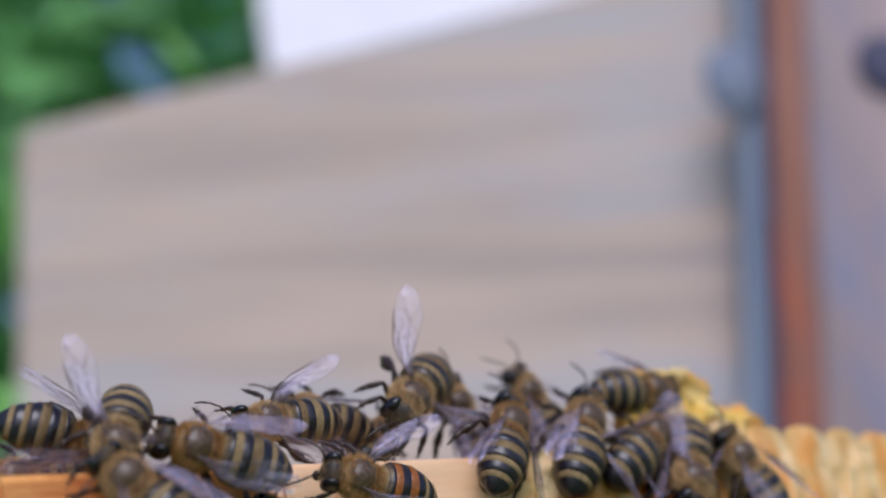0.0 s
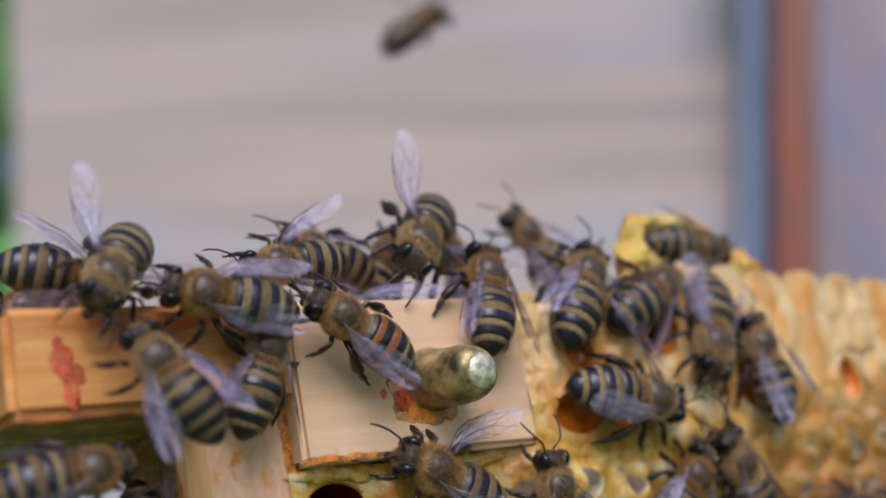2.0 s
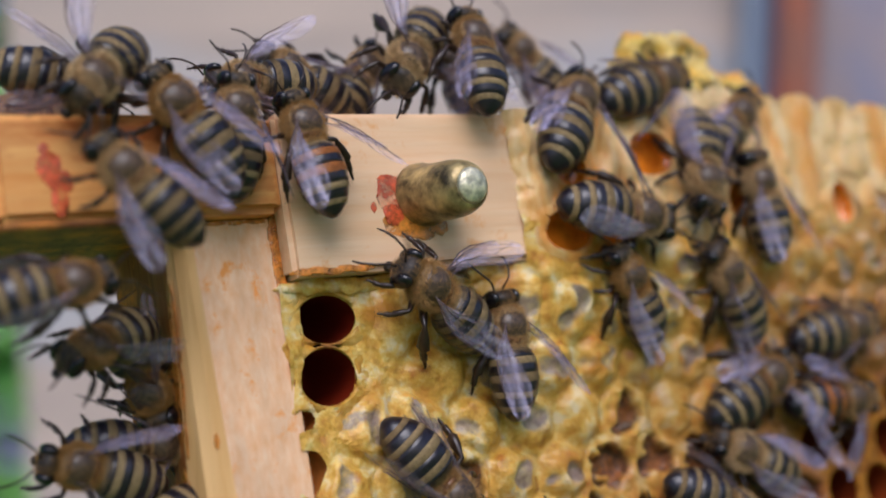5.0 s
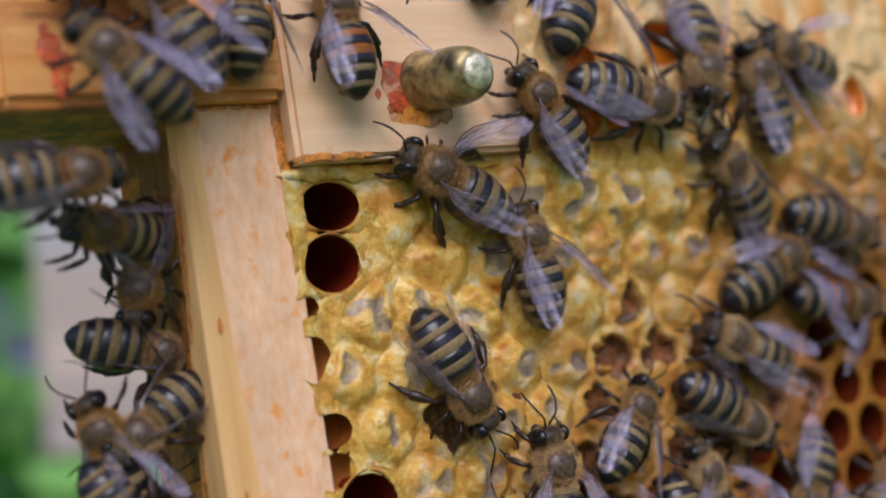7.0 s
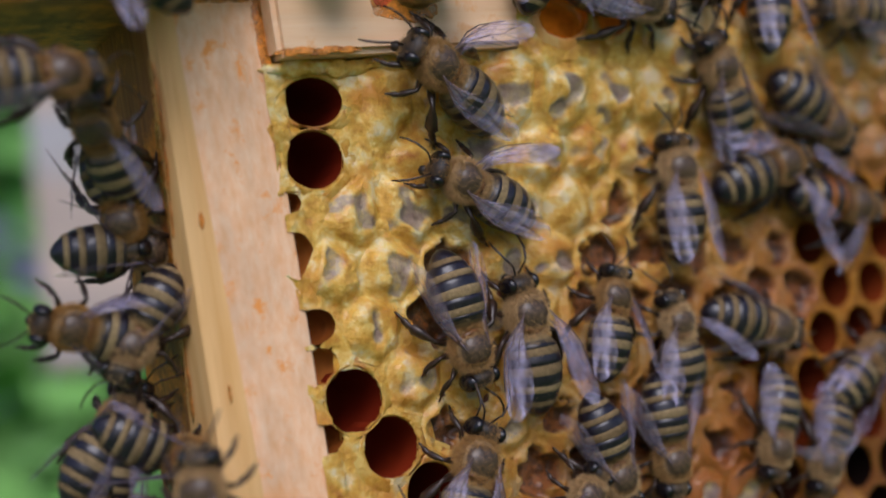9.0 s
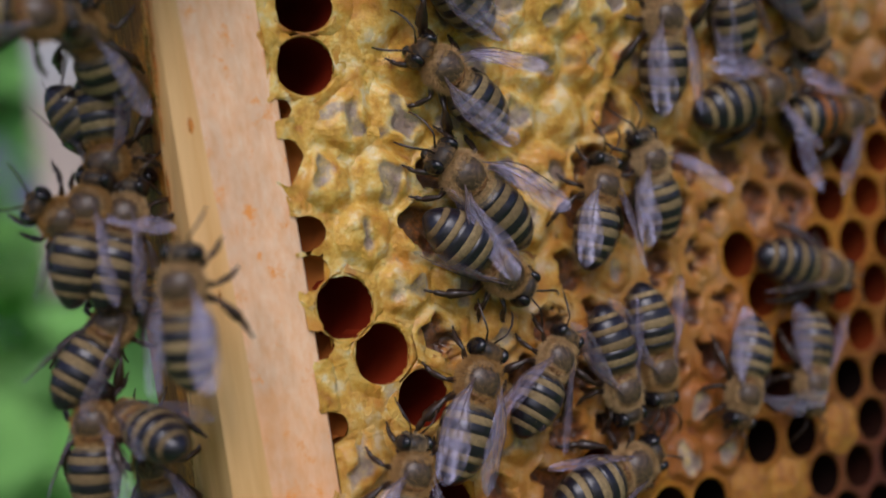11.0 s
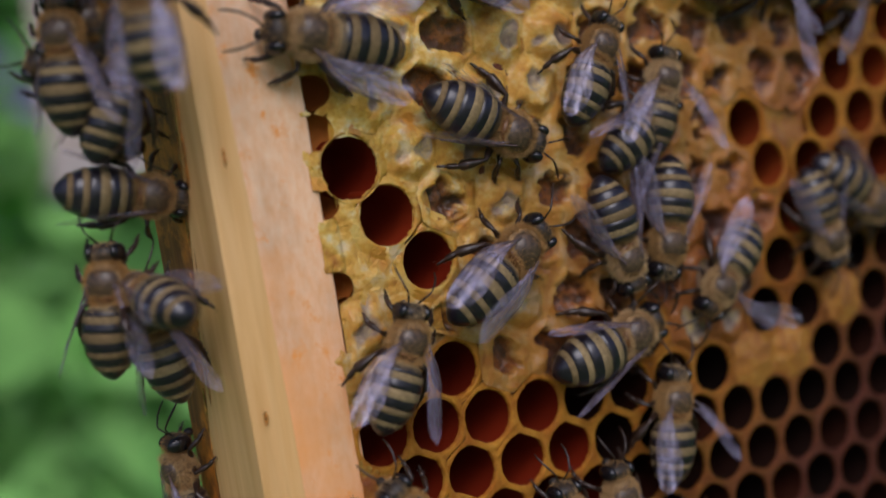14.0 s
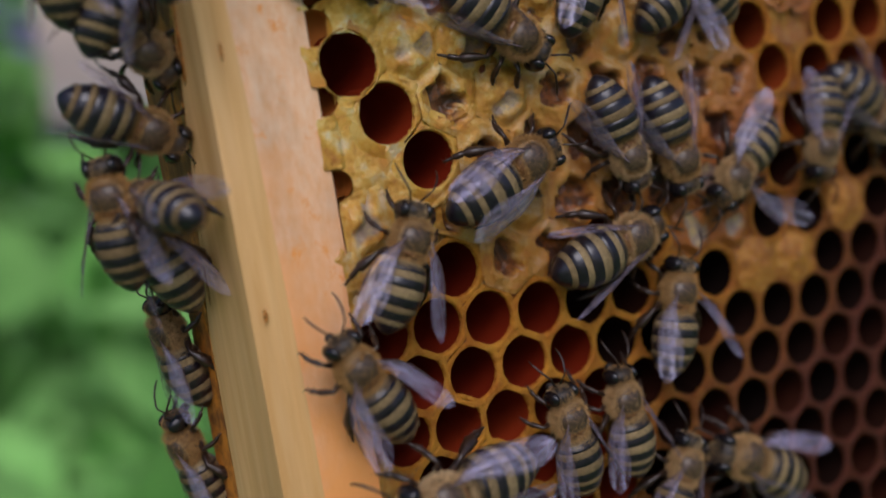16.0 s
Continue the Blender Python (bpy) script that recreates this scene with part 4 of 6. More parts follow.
    abdomen = part("abdomen", bm, ABDOMEN, bee, "glossy black segmented abdomen")
    for i, (y0, y1) in enumerate(zip(starts[:-1], starts[1:])):
        bm = bmesh.new()
        wide = (0.72, 0.45, 0.44, 0.42, 0.30)[i]
        ring = []
        for f, out in ((0.0, 0.985), (0.05, 1.02), (wide * 0.5, 1.03), (wide * 0.9, 1.025), (wide, 1.0)):
            y = y0 + (y1 - y0) * f
            ring.append(((0, y * MM, axis(y) * MM), girth(y) * out * MM, girth(y) * 0.9 * out * MM))
        tube(bm, ring, 22, cap=False)
        # flat hairs that reach over the next dark ring
        for _ in range(1100):
            a, f = rng.uniform(0, math.tau), rng.uniform(0.0, wide * 0.95)
            y = y0 + (y1 - y0) * f
            g = girth(y) * 1.028
            p = Vector((math.cos(a) * g, y, axis(y) + math.sin(a) * g * 0.9))
            out = Vector((math.cos(a), 0, math.sin(a)))
            tip = p + Vector((rng.uniform(-.08, .08), -rng.uniform(0.12, 0.42), 0)) + out * (rng.uniform(0.0, 0.1) + (0.2 if i == 0 else 0.0))
            side = Vector((-math.sin(a), 0, math.cos(a))) * 0.014
            bm.faces.new([bm.verts.new(q * MM) for q in (p - side, p + side, tip)])
        part("hair_band", bm, BAND, abdomen, "pale golden hair band")
    bm = bmesh.new()
    hairs(bm, rng, (0, -4.7 * MM, 2.2 * MM), (2.2 * MM, 3.7 * MM, 2.0 * MM), 450, 0.3 * MM, 0.009 * MM)
    part("abdomen_fur", bm, HAIR, abdomen, smooth=False)
    # wings
    for size, name in ((1.0, "fore_wing"), (0.68, "hind_wing")):
        for s in (1, -1):
            L, W = 9.0 * size, 2.75 * size
            lead = [(0, 0), (0.45, 0.1), (0.7, 0.22), (0.88, 0.4), (0.98, 0.58), (1.02, 0.74), (0.94, 0.87), (0.72, 0.96), (0.45, 0.995)]
            trail = [(0.1, 1.0), (-0.3, 0.965), (-0.66, 0.87), (-0.88, 0.73), (-0.9, 0.6), (-0.76, 0.46), (-0.5, 0.28), (-0.2, 0.1)]

            def spot(a, b):
                x = s * (0.35 + 0.5 * a) * W * min(1, b * 3 + 0.15)
                return Vector((x, -b * L, 0.16 * math.sin(3 * x / W) - 0.22 * abs(x) / W - 0.5 * size * max(0.0, b - 0.5) ** 2 + 0.06 * math.sin(9 * a + 14 * b))) * MM
            bm = bmesh.new()
            rows = []
            for k in range(13):
                b = (k + 0.02) / 12.02
                inner = float(np.interp(b, [q for _, q in trail[::-1]], [p for p, _ in trail[::-1]]))
                outer = float(np.interp(b, [q for _, q in lead], [p for p, _ in lead]))
                rows.append([spot(inner + (outer - inner) * j / 6, b) for j in range(7)])
            top = [[bm.verts.new(p) for p in row] for row in rows]
            low = [[bm.verts.new(p - Vector((0, 0, 0.02 * MM))) for p in row] for row in rows]
            for r0, r1, q0, q1 in zip(top, top[1:], low, low[1:]):
                for j in range(6):
                    bm.faces.new((r0[j], r0[j + 1], r1[j + 1], r1[j]))
                    bm.faces.new((q0[j], q1[j], q1[j + 1], q0[j + 1]))
                for j in (0, 6):
                    bm.faces.new((r0[j], r1[j], q1[j], q0[j]))
            for r, q in ((top[0], low[0]), (top[-1], low[-1])):
                for j in range(6):
                    bm.faces.new((r[j], q[j], q[j + 1], r[j + 1]))
            bmesh.ops.recalc_face_normals(bm, faces=bm.faces[:])
            wing = part(name, bm, WING, bee, "clear membranous wing")
            bm = bmesh.new()
            for row, thick in (([(0, 0), (0.45, 0.1), (0.7, 0.22), (0.88, 0.4), (0.98, 0.58), (0.98, 0.72)], 0.055), ([(0, 0.02), (0.42, 0.2), (0.5, 0.4), (0.52, 0.46)], 0.04), ([(0.52, 0.46), (0.82, 0.5), (0.98, 0.64)], 0.028),
                        ([(0, 0.05), (-0.1, 0.25), (0.0, 0.44)], 0.035), ([(0.5, 0.4), (0.0, 0.44), (-0.05, 0.6), (0.3, 0.75), (0.6, 0.9)], 0.025), ([(-0.05, 0.6), (-0.45, 0.72), (-0.6, 0.84)], 0.022),
                        ([(0.0, 0.44), (-0.5, 0.5), (-0.85, 0.62)], 0.025), ([(0.52, 0.46), (0.35, 0.6), (0.3, 0.75)], 0.022), ([(0.82, 0.5), (0.7, 0.62), (0.6, 0.9)], 0.02), ([(0, 0.08), (-0.35, 0.3), (-0.8, 0.52)], 0.025)):
                tube(bm, [(spot(a, b) + Vector((0, 0, 0.012 * MM)), thick * size * MM, thick * size * MM) for a, b in row], 4)
            tagged(part("venation", bm, VEIN, wing), kind="stuff")
            wing.location = (s * 1.15 * MM, (0.1 if name == "fore_wing" else -0.7) * MM, (4.15 if name == "fore_wing" else 4.0) * MM)
    # legs: thigh, shin, long foot
    for y0, knee, ankle, foot, r in ((1.0, (2.1, 2.1, 1.9), (2.6, 2.9, 0.9), (2.8, 3.9, 0.1), 0.25), (0.0, (2.8, -0.1, 2.0), (3.6, 0.4, 0.8), (4.2, 1.2, 0.1), 0.27), (-1.0, (2.7, -2.0, 2.2), (3.6, -3.9, 1.0), (3.9, -5.6, 0.1), 0.33)):
        for s in (-1, 1):
            hind = y0 < -0.5

            def along(p, q, f):
                return tuple((s if i == 0 else 1) * (p[i] + (q[i] - p[i]) * f) * MM for i in range(3))
            hip = (0.8, y0, 1.3)
            bm = bmesh.new()
            tube(bm, [(along(hip, knee, f), r * w * MM, r * w * MM) for f, w in ((0, 0.8), (0.25, 1.15), (0.6, 1.1), (0.92, 0.7), (1.0, 0.62))]
                 + [(along(knee, ankle, f), r * w * MM, r * w * (1.35 if hind else 1.05) * MM) for f, w in ((0.12, 0.68), (0.45, 1.0 if not hind else 1.25), (0.85, 1.05 if not hind else 1.5), (1.0, 0.7))]
                 + [(along(ankle, foot, f), r * w * MM, r * w * (1.3 if hind else 1.0) * MM) for f, w in ((0.1, 0.85), (0.45, 0.8), (0.52, 0.42), (0.66, 0.44), (0.8, 0.36), (0.95, 0.3))], 7)
            for _ in range(150):
                p, q = ((hip, knee), (knee, ankle), (ankle, foot))[rng.randrange(3)]
                o = Vector(along(p, q, rng.random()))
                d = Vector((rng.gauss(0, 1), rng.gauss(0, 1), rng.gauss(0, 1))).normalized()
                w = d.cross(Vector((0.3, 0.5, 1))).normalized() * 0.012 * MM
                o += d * r * 0.8 * MM
                bm.faces.new([bm.verts.new(v) for v in (o - w, o + w, o + d * 0.3 * MM)])
            part("leg", bm, LEG, bee)
    return bee


FIRST_BEE = honey_bee()
used_first = []
posture = random.Random(77)


def bee(scale, spread, label, lift=0.0, orange=False, wings=None):
    """spread, or wings (left, right, tilt): how far the wings stand off the back and how steeply their blades stand, degrees."""
    ob = copy_thing(FIRST_BEE, Matrix()) if used_first else FIRST_BEE
    used_first.append(1)
    ob.scale = (scale, scale, scale)
    tagged(ob, label, "honey bee", "worker bees on the comb")
    for c in ob.children:
        if c.name.startswith("leg"):
            c.rotation_euler = (0, 0, radians(posture.uniform(-12, 12)))
        elif c.name.startswith("abdomen"):
            c.rotation_euler = (radians(posture.uniform(-3, 1)), 0, radians(posture.uniform(-2.5, 2.5)))
        elif c.name.startswith("head"):
            c.rotation_euler = (0, 0, radians(posture.uniform(-7, 7)))
            for a in c.children:
                if a.name.startswith("antenna"):
                    a.rotation_euler = (radians(posture.uniform(-4, 8)), 0, radians(posture.uniform(-7, 7)))
    left, right, *tilt = wings or (spread * 1.15, spread)
    for c in ob.children:
        if "wing" in c.name:
            s = 1 if c.location.x > 0 else -1
            out = right if s > 0 else left
            fore = "fore" in c.name
            # folded wings lie flat, half over one another
            c.rotation_euler = (radians(-6 - lift - (1.5 if s > 0 else 0)), s * radians(tilt[0] if tilt else lerp_table(out, [0, 8, 20, 50, 80], [16, 26, 36, 30, 10])), s * radians((out - 9 if out < 9 else out - 4) + (0 if fore else 0.35 * out)))
    if orange:
        bands = sorted((c for c in ob.children_recursive if "hair_band" in c.name), key=lambda c: -min(v.co.y for v in c.data.vertices))
        for c in bands[1:3]:
            c.data = orange_mesh(c.data)
    return ob


ORANGE_MESHES = {}


def orange_mesh(me):
    if me.name not in ORANGE_MESHES:
        got = me.copy()
        got.materials.clear()
        got.materials.append(ORANGE_SEG)
        ORANGE_MESHES[me.name] = got
    return ORANGE_MESHES[me.name]


bees = {}
bees["a1"] = bee(0.90, 9.6, "worker honey bee clinging to the frame's top bar", 5, wings=(12, 16))
bees["a2"] = bee(0.94, 15.2, "worker honey bee clinging to the frame's top bar", 15, wings=(40, 30))
bees["a3"] = bee(0.97, 9.6, "worker honey bee on the wooden lug of the frame", 0, wings=(2, 10))
bees["a4"] = bee(0.90, 12.8, "worker honey bee on the wooden lug of the frame", 2, wings=(20, 8))
bees["a5"] = bee(0.90, 9.6, "worker honey bee on the wooden lug of the frame", 2, wings=(12, 16, 60))
bees["a6"] = bee(0.93, 12.8, "worker honey bee with an orange banded abdomen on the comb", 5, True, wings=(6, 34))
bees["a7"] = bee(0.90, 17.6, "worker honey bee clinging to the frame's top bar", 10)
bees["a8"] = bee(1.09, 20.8, "worker honey bee clinging to the frame's top bar", 20, wings=(44, 28))
bees["a9"] = bee(1.00, 8, "worker honey bee on the pale top bar", 0, wings=(12, 14, 60))
bees["a10"] = bee(1.10, 14.4, "worker honey bee on the pale top bar", 0, wings=(10, 48))
bees["a11"] = bee(1.10, 11.2, "worker honey bee on the pale top bar", 2, wings=(13, 13, 70))
bees["a12"] = bee(1.10, 3.2, "worker honey bee with banded abdomen on the wax comb", 2, wings=(12, 10, 70))
bees["a13"] = bee(0.99, 12, "worker honey bee with banded abdomen on the wax comb", 2, wings=(4, 12))
bees["a14"] = bee(1.08, 4.8, "worker honey bee with banded abdomen on the wax comb", 2, wings=(45, 3))
bees["a15"] = bee(1.05, 17.6, "worker honey bee with banded abdomen on the wax comb", 0, wings=(0, 42))
bees["a16"] = bee(0.97, 12, "worker honey bee with banded abdomen on the wax comb", 5, wings=(0, 28))
bees["a18"] = bee(0.94, 12, "worker honey bee with banded abdomen on the wax comb", 5, wings=(6, 20))
bees["a19"] = bee(1.04, 5.6, "worker honey bee with banded abdomen on the wax comb", 2, wings=(8, 10, 60))
bees["a20"] = bee(1.10, 4, "worker honey bee with banded abdomen on the wax comb", 5, wings=(12, 12, 72))
bees["a21"] = bee(1.05, 15.2, "worker honey bee with an orange banded abdomen on the comb", 5, True, wings=(12, 40, 15))
bees["a22"] = bee(1.10, 6.4, "worker honey bee with banded abdomen on the wax comb", 5, wings=(12, 84, 8))
bees["a23"] = bee(1.04, 9.6, "worker honey bee with banded abdomen on the wax comb", 2, wings=(4, 4))
bees["a24"] = bee(1.01, 3.2, "worker honey bee with banded abdomen on the wax comb", 0, wings=(9, 12, 82))
bees["a26"] = bee(1.03, 3.2, "worker honey bee with banded abdomen on the wax comb", 0, wings=(14, 12, 72))
bees["a27"] = bee(0.90, 16, "worker honey bee with banded abdomen on the wax comb", 2, wings=(22, 40, 18))
bees["a28"] = bee(0.93, 12.8, "worker honey bee with banded abdomen on the wax comb", 5, wings=(66, 12))
bees["a29"] = bee(1.04, 7.2, "worker honey bee with pale folded wings on the wax comb", 0, wings=(13, 14, 6))
bees["a30"] = bee(0.90, 7.2, "worker honey bee with banded abdomen on the wax comb", 2, wings=(5, 22))
bees["a31"] = bee(0.94, 3.2, "worker honey bee with banded abdomen on the wax comb", 2, wings=(13, 14, 74))
bees["a32"] = bee(0.97, 3.2, "worker honey bee with banded abdomen on the wax comb", 5, wings=(12, 15, 76))
bees["a33"] = bee(0.90, 3.2, "worker honey bee with banded abdomen on the wax comb", 0, wings=(12, 14, 70))
bees["a34"] = bee(0.98, 6, "worker honey bee with banded abdomen on the wax comb", 2, wings=(8, 10, 55))
bees["d2"] = bee(1.03, 6.4, "worker honey bee with banded abdomen on the wax comb", 0, wings=(4, 4))
bees["f1"] = bee(0.94, 15.2, "worker honey bee on the pale top bar", 2, wings=(14, 26))
bees["b1"] = bee(0.90, 4, "worker honey bee on the wooden lug of the frame", 0, wings=(10, 10, 70))
bees["b2"] = bee(0.90, 17.6, "worker honey bee clinging to the side bar's edge", 5, wings=(20, 8, 70))
bees["b3"] = bee(0.90, 12, "worker honey bee clinging to the side bar's edge", 2, wings=(12, 14, 70))
bees["b4"] = bee(0.90, 16.8, "worker honey bee clinging to the side bar's edge", 0, wings=(18, 8, 72))
bees["b5"] = bee(0.90, 8.8, "worker honey bee clinging to the side bar's edge", 0, wings=(13, 13, 75))
bees["b6"] = bee(0.90, 11.2, "worker honey bee clinging to the side bar's edge", 5, wings=(8, 14, 74))
bees["b8"] = bee(0.90, 17.6, "worker honey bee clinging to the side bar's edge", 5, wings=(18, 18, 66))
bees["c2"] = bee(0.90, 6.4, "worker honey bee clinging to the side bar's edge", 5, wings=(5, 5))
bees["c3"] = bee(0.90, 12, "worker honey bee clinging to the side bar's edge", 2, wings=(8, 12, 70))
bees["c4"] = bee(0.90, 14.4, "worker honey bee clinging to the side bar's edge", 2, wings=(18, 10, 60))
bees["c5"] = bee(0.90, 3.2, "worker honey bee clinging to the side bar's edge", 0, wings=(12, 12, 75))
bees["c6"] = bee(0.90, 7.2, "worker honey bee clinging to the side bar's edge", 2, wings=(6, 6))
bees["c7"] = bee(0.90, 7.2, "worker honey bee clinging to the side bar's edge", 0, wings=(5, 8))
bees["c8"] = bee(0.90, 16.8, "worker honey bee clinging to the side bar's edge", 2, wings=(12, 8, 70))
bees["c9"] = bee(0.90, 7.2, "worker honey bee clinging to the side bar's edge", 5, wings=(10, 10, 75))
bees["d1"] = bee(0.91, 14.4, "worker honey bee with banded abdomen on the wax comb", 2, wings=(14, 10))
bees["d3"] = bee(0.90, 9.6, "worker honey bee with banded abdomen on the wax comb", 5, wings=(12, 12, 70))
bees["d9"] = bee(1.06, 3.2, "worker honey bee with banded abdomen on the wax comb", 2, wings=(13, 10, 72))
bees["d10"] = bee(0.94, 16.8, "worker honey bee with banded abdomen on the wax comb", 0, wings=(6, 38))
bees["d15"] = bee(0.92, 16.8, "worker honey bee with banded abdomen on the wax comb", 0, wings=(16, 14))
bees["d16"] = bee(0.90, 8, "worker honey bee with banded abdomen on the wax comb", 2, wings=(10, 10, 66))
bees["d17"] = bee(0.90, 14.4, "worker honey bee with banded abdomen on the wax comb", 5, wings=(10, 12, 62))
bees["d18"] = bee(0.90, 8, "worker honey bee with banded abdomen on the wax comb", 2, wings=(12, 12, 70))
bees["d19"] = bee(1.08, 6.4, "worker honey bee with banded abdomen on the wax comb", 0, wings=(6, 12, 40))
bees["d20"] = bee(1.10, 6.4, "worker honey bee with banded abdomen on the wax comb", 2, wings=(3, 3))
bees["e1"] = bee(1.05, 60, "dark worker honey bee in flight before the hive box", 50)
bees["g1"] = bee(0.90, 6.4, "worker honey bee clinging to the frame's top bar", 5, wings=(10, 10, 70))
bees["g2"] = bee(0.90, 6.4, "worker honey bee clinging to the frame's top bar", 5, wings=(12, 10, 70))
bees["g3"] = bee(0.90, 9.6, "worker honey bee clinging to the frame's top bar", 2)
bees["g4"] = bee(0.90, 11.2, "worker honey bee clinging to the frame's top bar", 2)
bees["g6"] = bee(0.90, 4.8, "worker honey bee clinging to the frame's top bar", 0)


def motions():
    walk(bees["a1"], [(0, pose(-0.0560, 0.0042, 0.0771, -90, 74, -180)), (1.5, pose(-0.0565, 0.0042, 0.0770, -90, 77, -180)), (3.5, pose(-0.0568, 0.0042, 0.0765, -90, 79, -180)), (4.2, pose(-0.0560, 0.0042, 0.0769, -90, 73, 180)), (16, pose(-0.0560, 0.0042, 0.0769, -90, 73, 180))])
    walk(bees["a2"], [(0, pose(-0.0569, -0.0026, 0.0738, -61, -27, 180)), (1.5, pose(-0.0580, -0.0025, 0.0736, -63, -30, 180)), (2.5, pose(-0.0582, -0.0026, 0.0748, -62, -44, 180)), (3.5, pose(-0.0581, -0.0025, 0.0746, -64, -39, 180)), (4.2, pose(-0.0576, -0.0022, 0.0750, -68, -44, 180)), (6.3, pose(-0.0591, -0.0023, 0.0745, -67, -46, 180)), (16, pose(-0.0591, -0.0023, 0.0745, -67, -46, 180))])
    walk(bees["a3"], [(0, pose(-0.0500, -0.0030, 0.0742, 85, -71, 0)), (1.5, pose(-0.0497, -0.0030, 0.0734, 86, -79, 0)), (2.5, pose(-0.0506, -0.0030, 0.0733, 86, -67, 0)), (3.5, pose(-0.0513, -0.0030, 0.0732, 85, -49, 0)), (4.2, pose(-0.0514, -0.0030, 0.0733, 86, -42, 0)), (6.3, pose(-0.0523, -0.0030, 0.0726, 85, -19, 0)), (7, pose(-0.0531, -0.0030, 0.0721, 85, -29, 0)), (8, pose(-0.0520, -0.0029, 0.0721, 84, -26, 0)), (16, pose(-0.0520, -0.0029, 0.0721, 84, -26, 0))])
    walk(bees["a4"], [(0, pose(-0.0564, -0.0053, 0.0709, 74, -42, 0)), (1, pose(-0.0565, -0.0054, 0.0669, 77, -32, 0)), (1.5, pose(-0.0554, -0.0055, 0.0674, 80, -29, 0)), (2.5, pose(-0.0557, -0.0055, 0.0671, 81, -34, 0)), (3.5, pose(-0.0563, -0.0055, 0.0672, 81, -35, 0)), (4.2, pose(-0.0565, -0.0055, 0.0671, 81, -40, 0)), (6.3, pose(-0.0579, -0.0055, 0.0673, 81, -38, 0)), (7, pose(-0.0582, -0.0055, 0.0672, 80, -44, 0)), (8, pose(-0.0556, -0.0054, 0.0677, 77, -33, 0)), (16, pose(-0.0556, -0.0054, 0.0677, 77, -33, 0))])
    walk(bees["a5"], [(0, pose(-0.0446, -0.0018, 0.0674, 90, 23, 0)), (1.5, pose(-0.0446, -0.0018, 0.0674, 90, 23, 0)), (2.5, pose(-0.0446, -0.0018, 0.0705, 90, 21, 0)), (3.5, pose(-0.0434, -0.0018, 0.0706, 90, 23, 0)), (4.2, pose(-0.0458, -0.0018, 0.0725, 90, 6, 0)), (6.3, pose(-0.0452, -0.0018, 0.0736, 90, 10, 0)), (7, pose(-0.0451, -0.0018, 0.0738, 90, 6, 0)), (16, pose(-0.0451, -0.0018, 0.0738, 90, 6, 0))])
    walk(bees["a6"], [(0, pose(-0.0363, -0.0037, 0.0710, 90, -72, 0)), (1.5, pose(-0.0381, -0.0037, 0.0710, 90, -53, 0)), (2.5, pose(-0.0383, -0.0037, 0.0711, 90, -50, 0)), (3.5, pose(-0.0382, -0.0024, 0.0713, 81, -24, 0)), (4.2, pose(-0.0402, -0.0024, 0.0713, 81, -8, 0)), (6.3, pose(-0.0393, -0.0024, 0.0713, 80, -7, 0)), (7, pose(-0.0374, -0.0024, 0.0715, 80, -2, 0)), (8, pose(-0.0374, -0.0023, 0.0716, 79, 3, 0)), (16, pose(-0.0374, -0.0023, 0.0716, 79, 3, 0))])
    walk(bees["a7"], [(0, pose(-0.0405, 0.0032, 0.0783, -90, -88, 180)), (1.5, pose(-0.0400, 0.0032, 0.0781, -90, -87, 180)), (2.5, pose(-0.0406, 0.0032, 0.0774, -90, -82, 180)), (3.5, pose(-0.0420, 0.0032, 0.0768, 90, -83, 0)), (4.2, pose(-0.0425, 0.0032, 0.0774, -90, -89, 180)), (16, pose(-0.0425, 0.0032, 0.0774, -90, -89, 180))])
    walk(bees["a8"], [(0, pose(-0.0272, 0.0018, 0.0789, -67, -52, -180)), (1.5, pose(-0.0270, 0.0017, 0.0785, -64, -48, 180)), (2.5, pose(-0.0263, 0.0019, 0.0784, -67, -42, 180)), (3.5, pose(-0.0265, 0.0020, 0.0780, -69, -42, 180)), (4.2, pose(-0.0268, 0.0020, 0.0784, -70, -45, 180)), (6.3, pose(-0.0265, 0.0021, 0.0782, -71, -42, 180)), (16, pose(-0.0265, 0.0021, 0.0782, -71, -42, 180))])
    walk(bees["a9"], [(0, pose(-0.0178, -0.0010, 0.0756, 73, 34, 0)), (1.5, pose(-0.0206, -0.0010, 0.0734, 75, 21, 0)), (2.5, pose(-0.0208, -0.0010, 0.0758, 74, 15, 0)), (3.5, pose(-0.0196, -0.0009, 0.0753, 73, 21, -0)), (4.2, pose(-0.0202, -0.0008, 0.0780, 66, 8, 0)), (6.3, pose(-0.0196, -0.0001, 0.0803, 76, 12, 0)), (16, pose(-0.0196, -0.0001, 0.0803, 76, 12, 0))])
    walk(bees["a10"], [(0, pose(-0.0085, -0.0006, 0.0759, 76, 36, 0)), (1.5, pose(-0.0090, -0.0007, 0.0750, 79, 38, 0)), (2.5, pose(-0.0089, -0.0007, 0.0747, 78, 39, 0)), (3.5, pose(-0.0088, -0.0007, 0.0747, 78, 38, 0)), (4.2, pose(-0.0093, -0.0007, 0.0745, 78, 39, 0)), (6.3, pose(-0.0098, -0.0006, 0.0737, 77, 43, 0)), (7, pose(-0.0105, -0.0006, 0.0751, 77, 33, -0)), (16, pose(-0.0105, -0.0006, 0.0751, 77, 33, -0))])
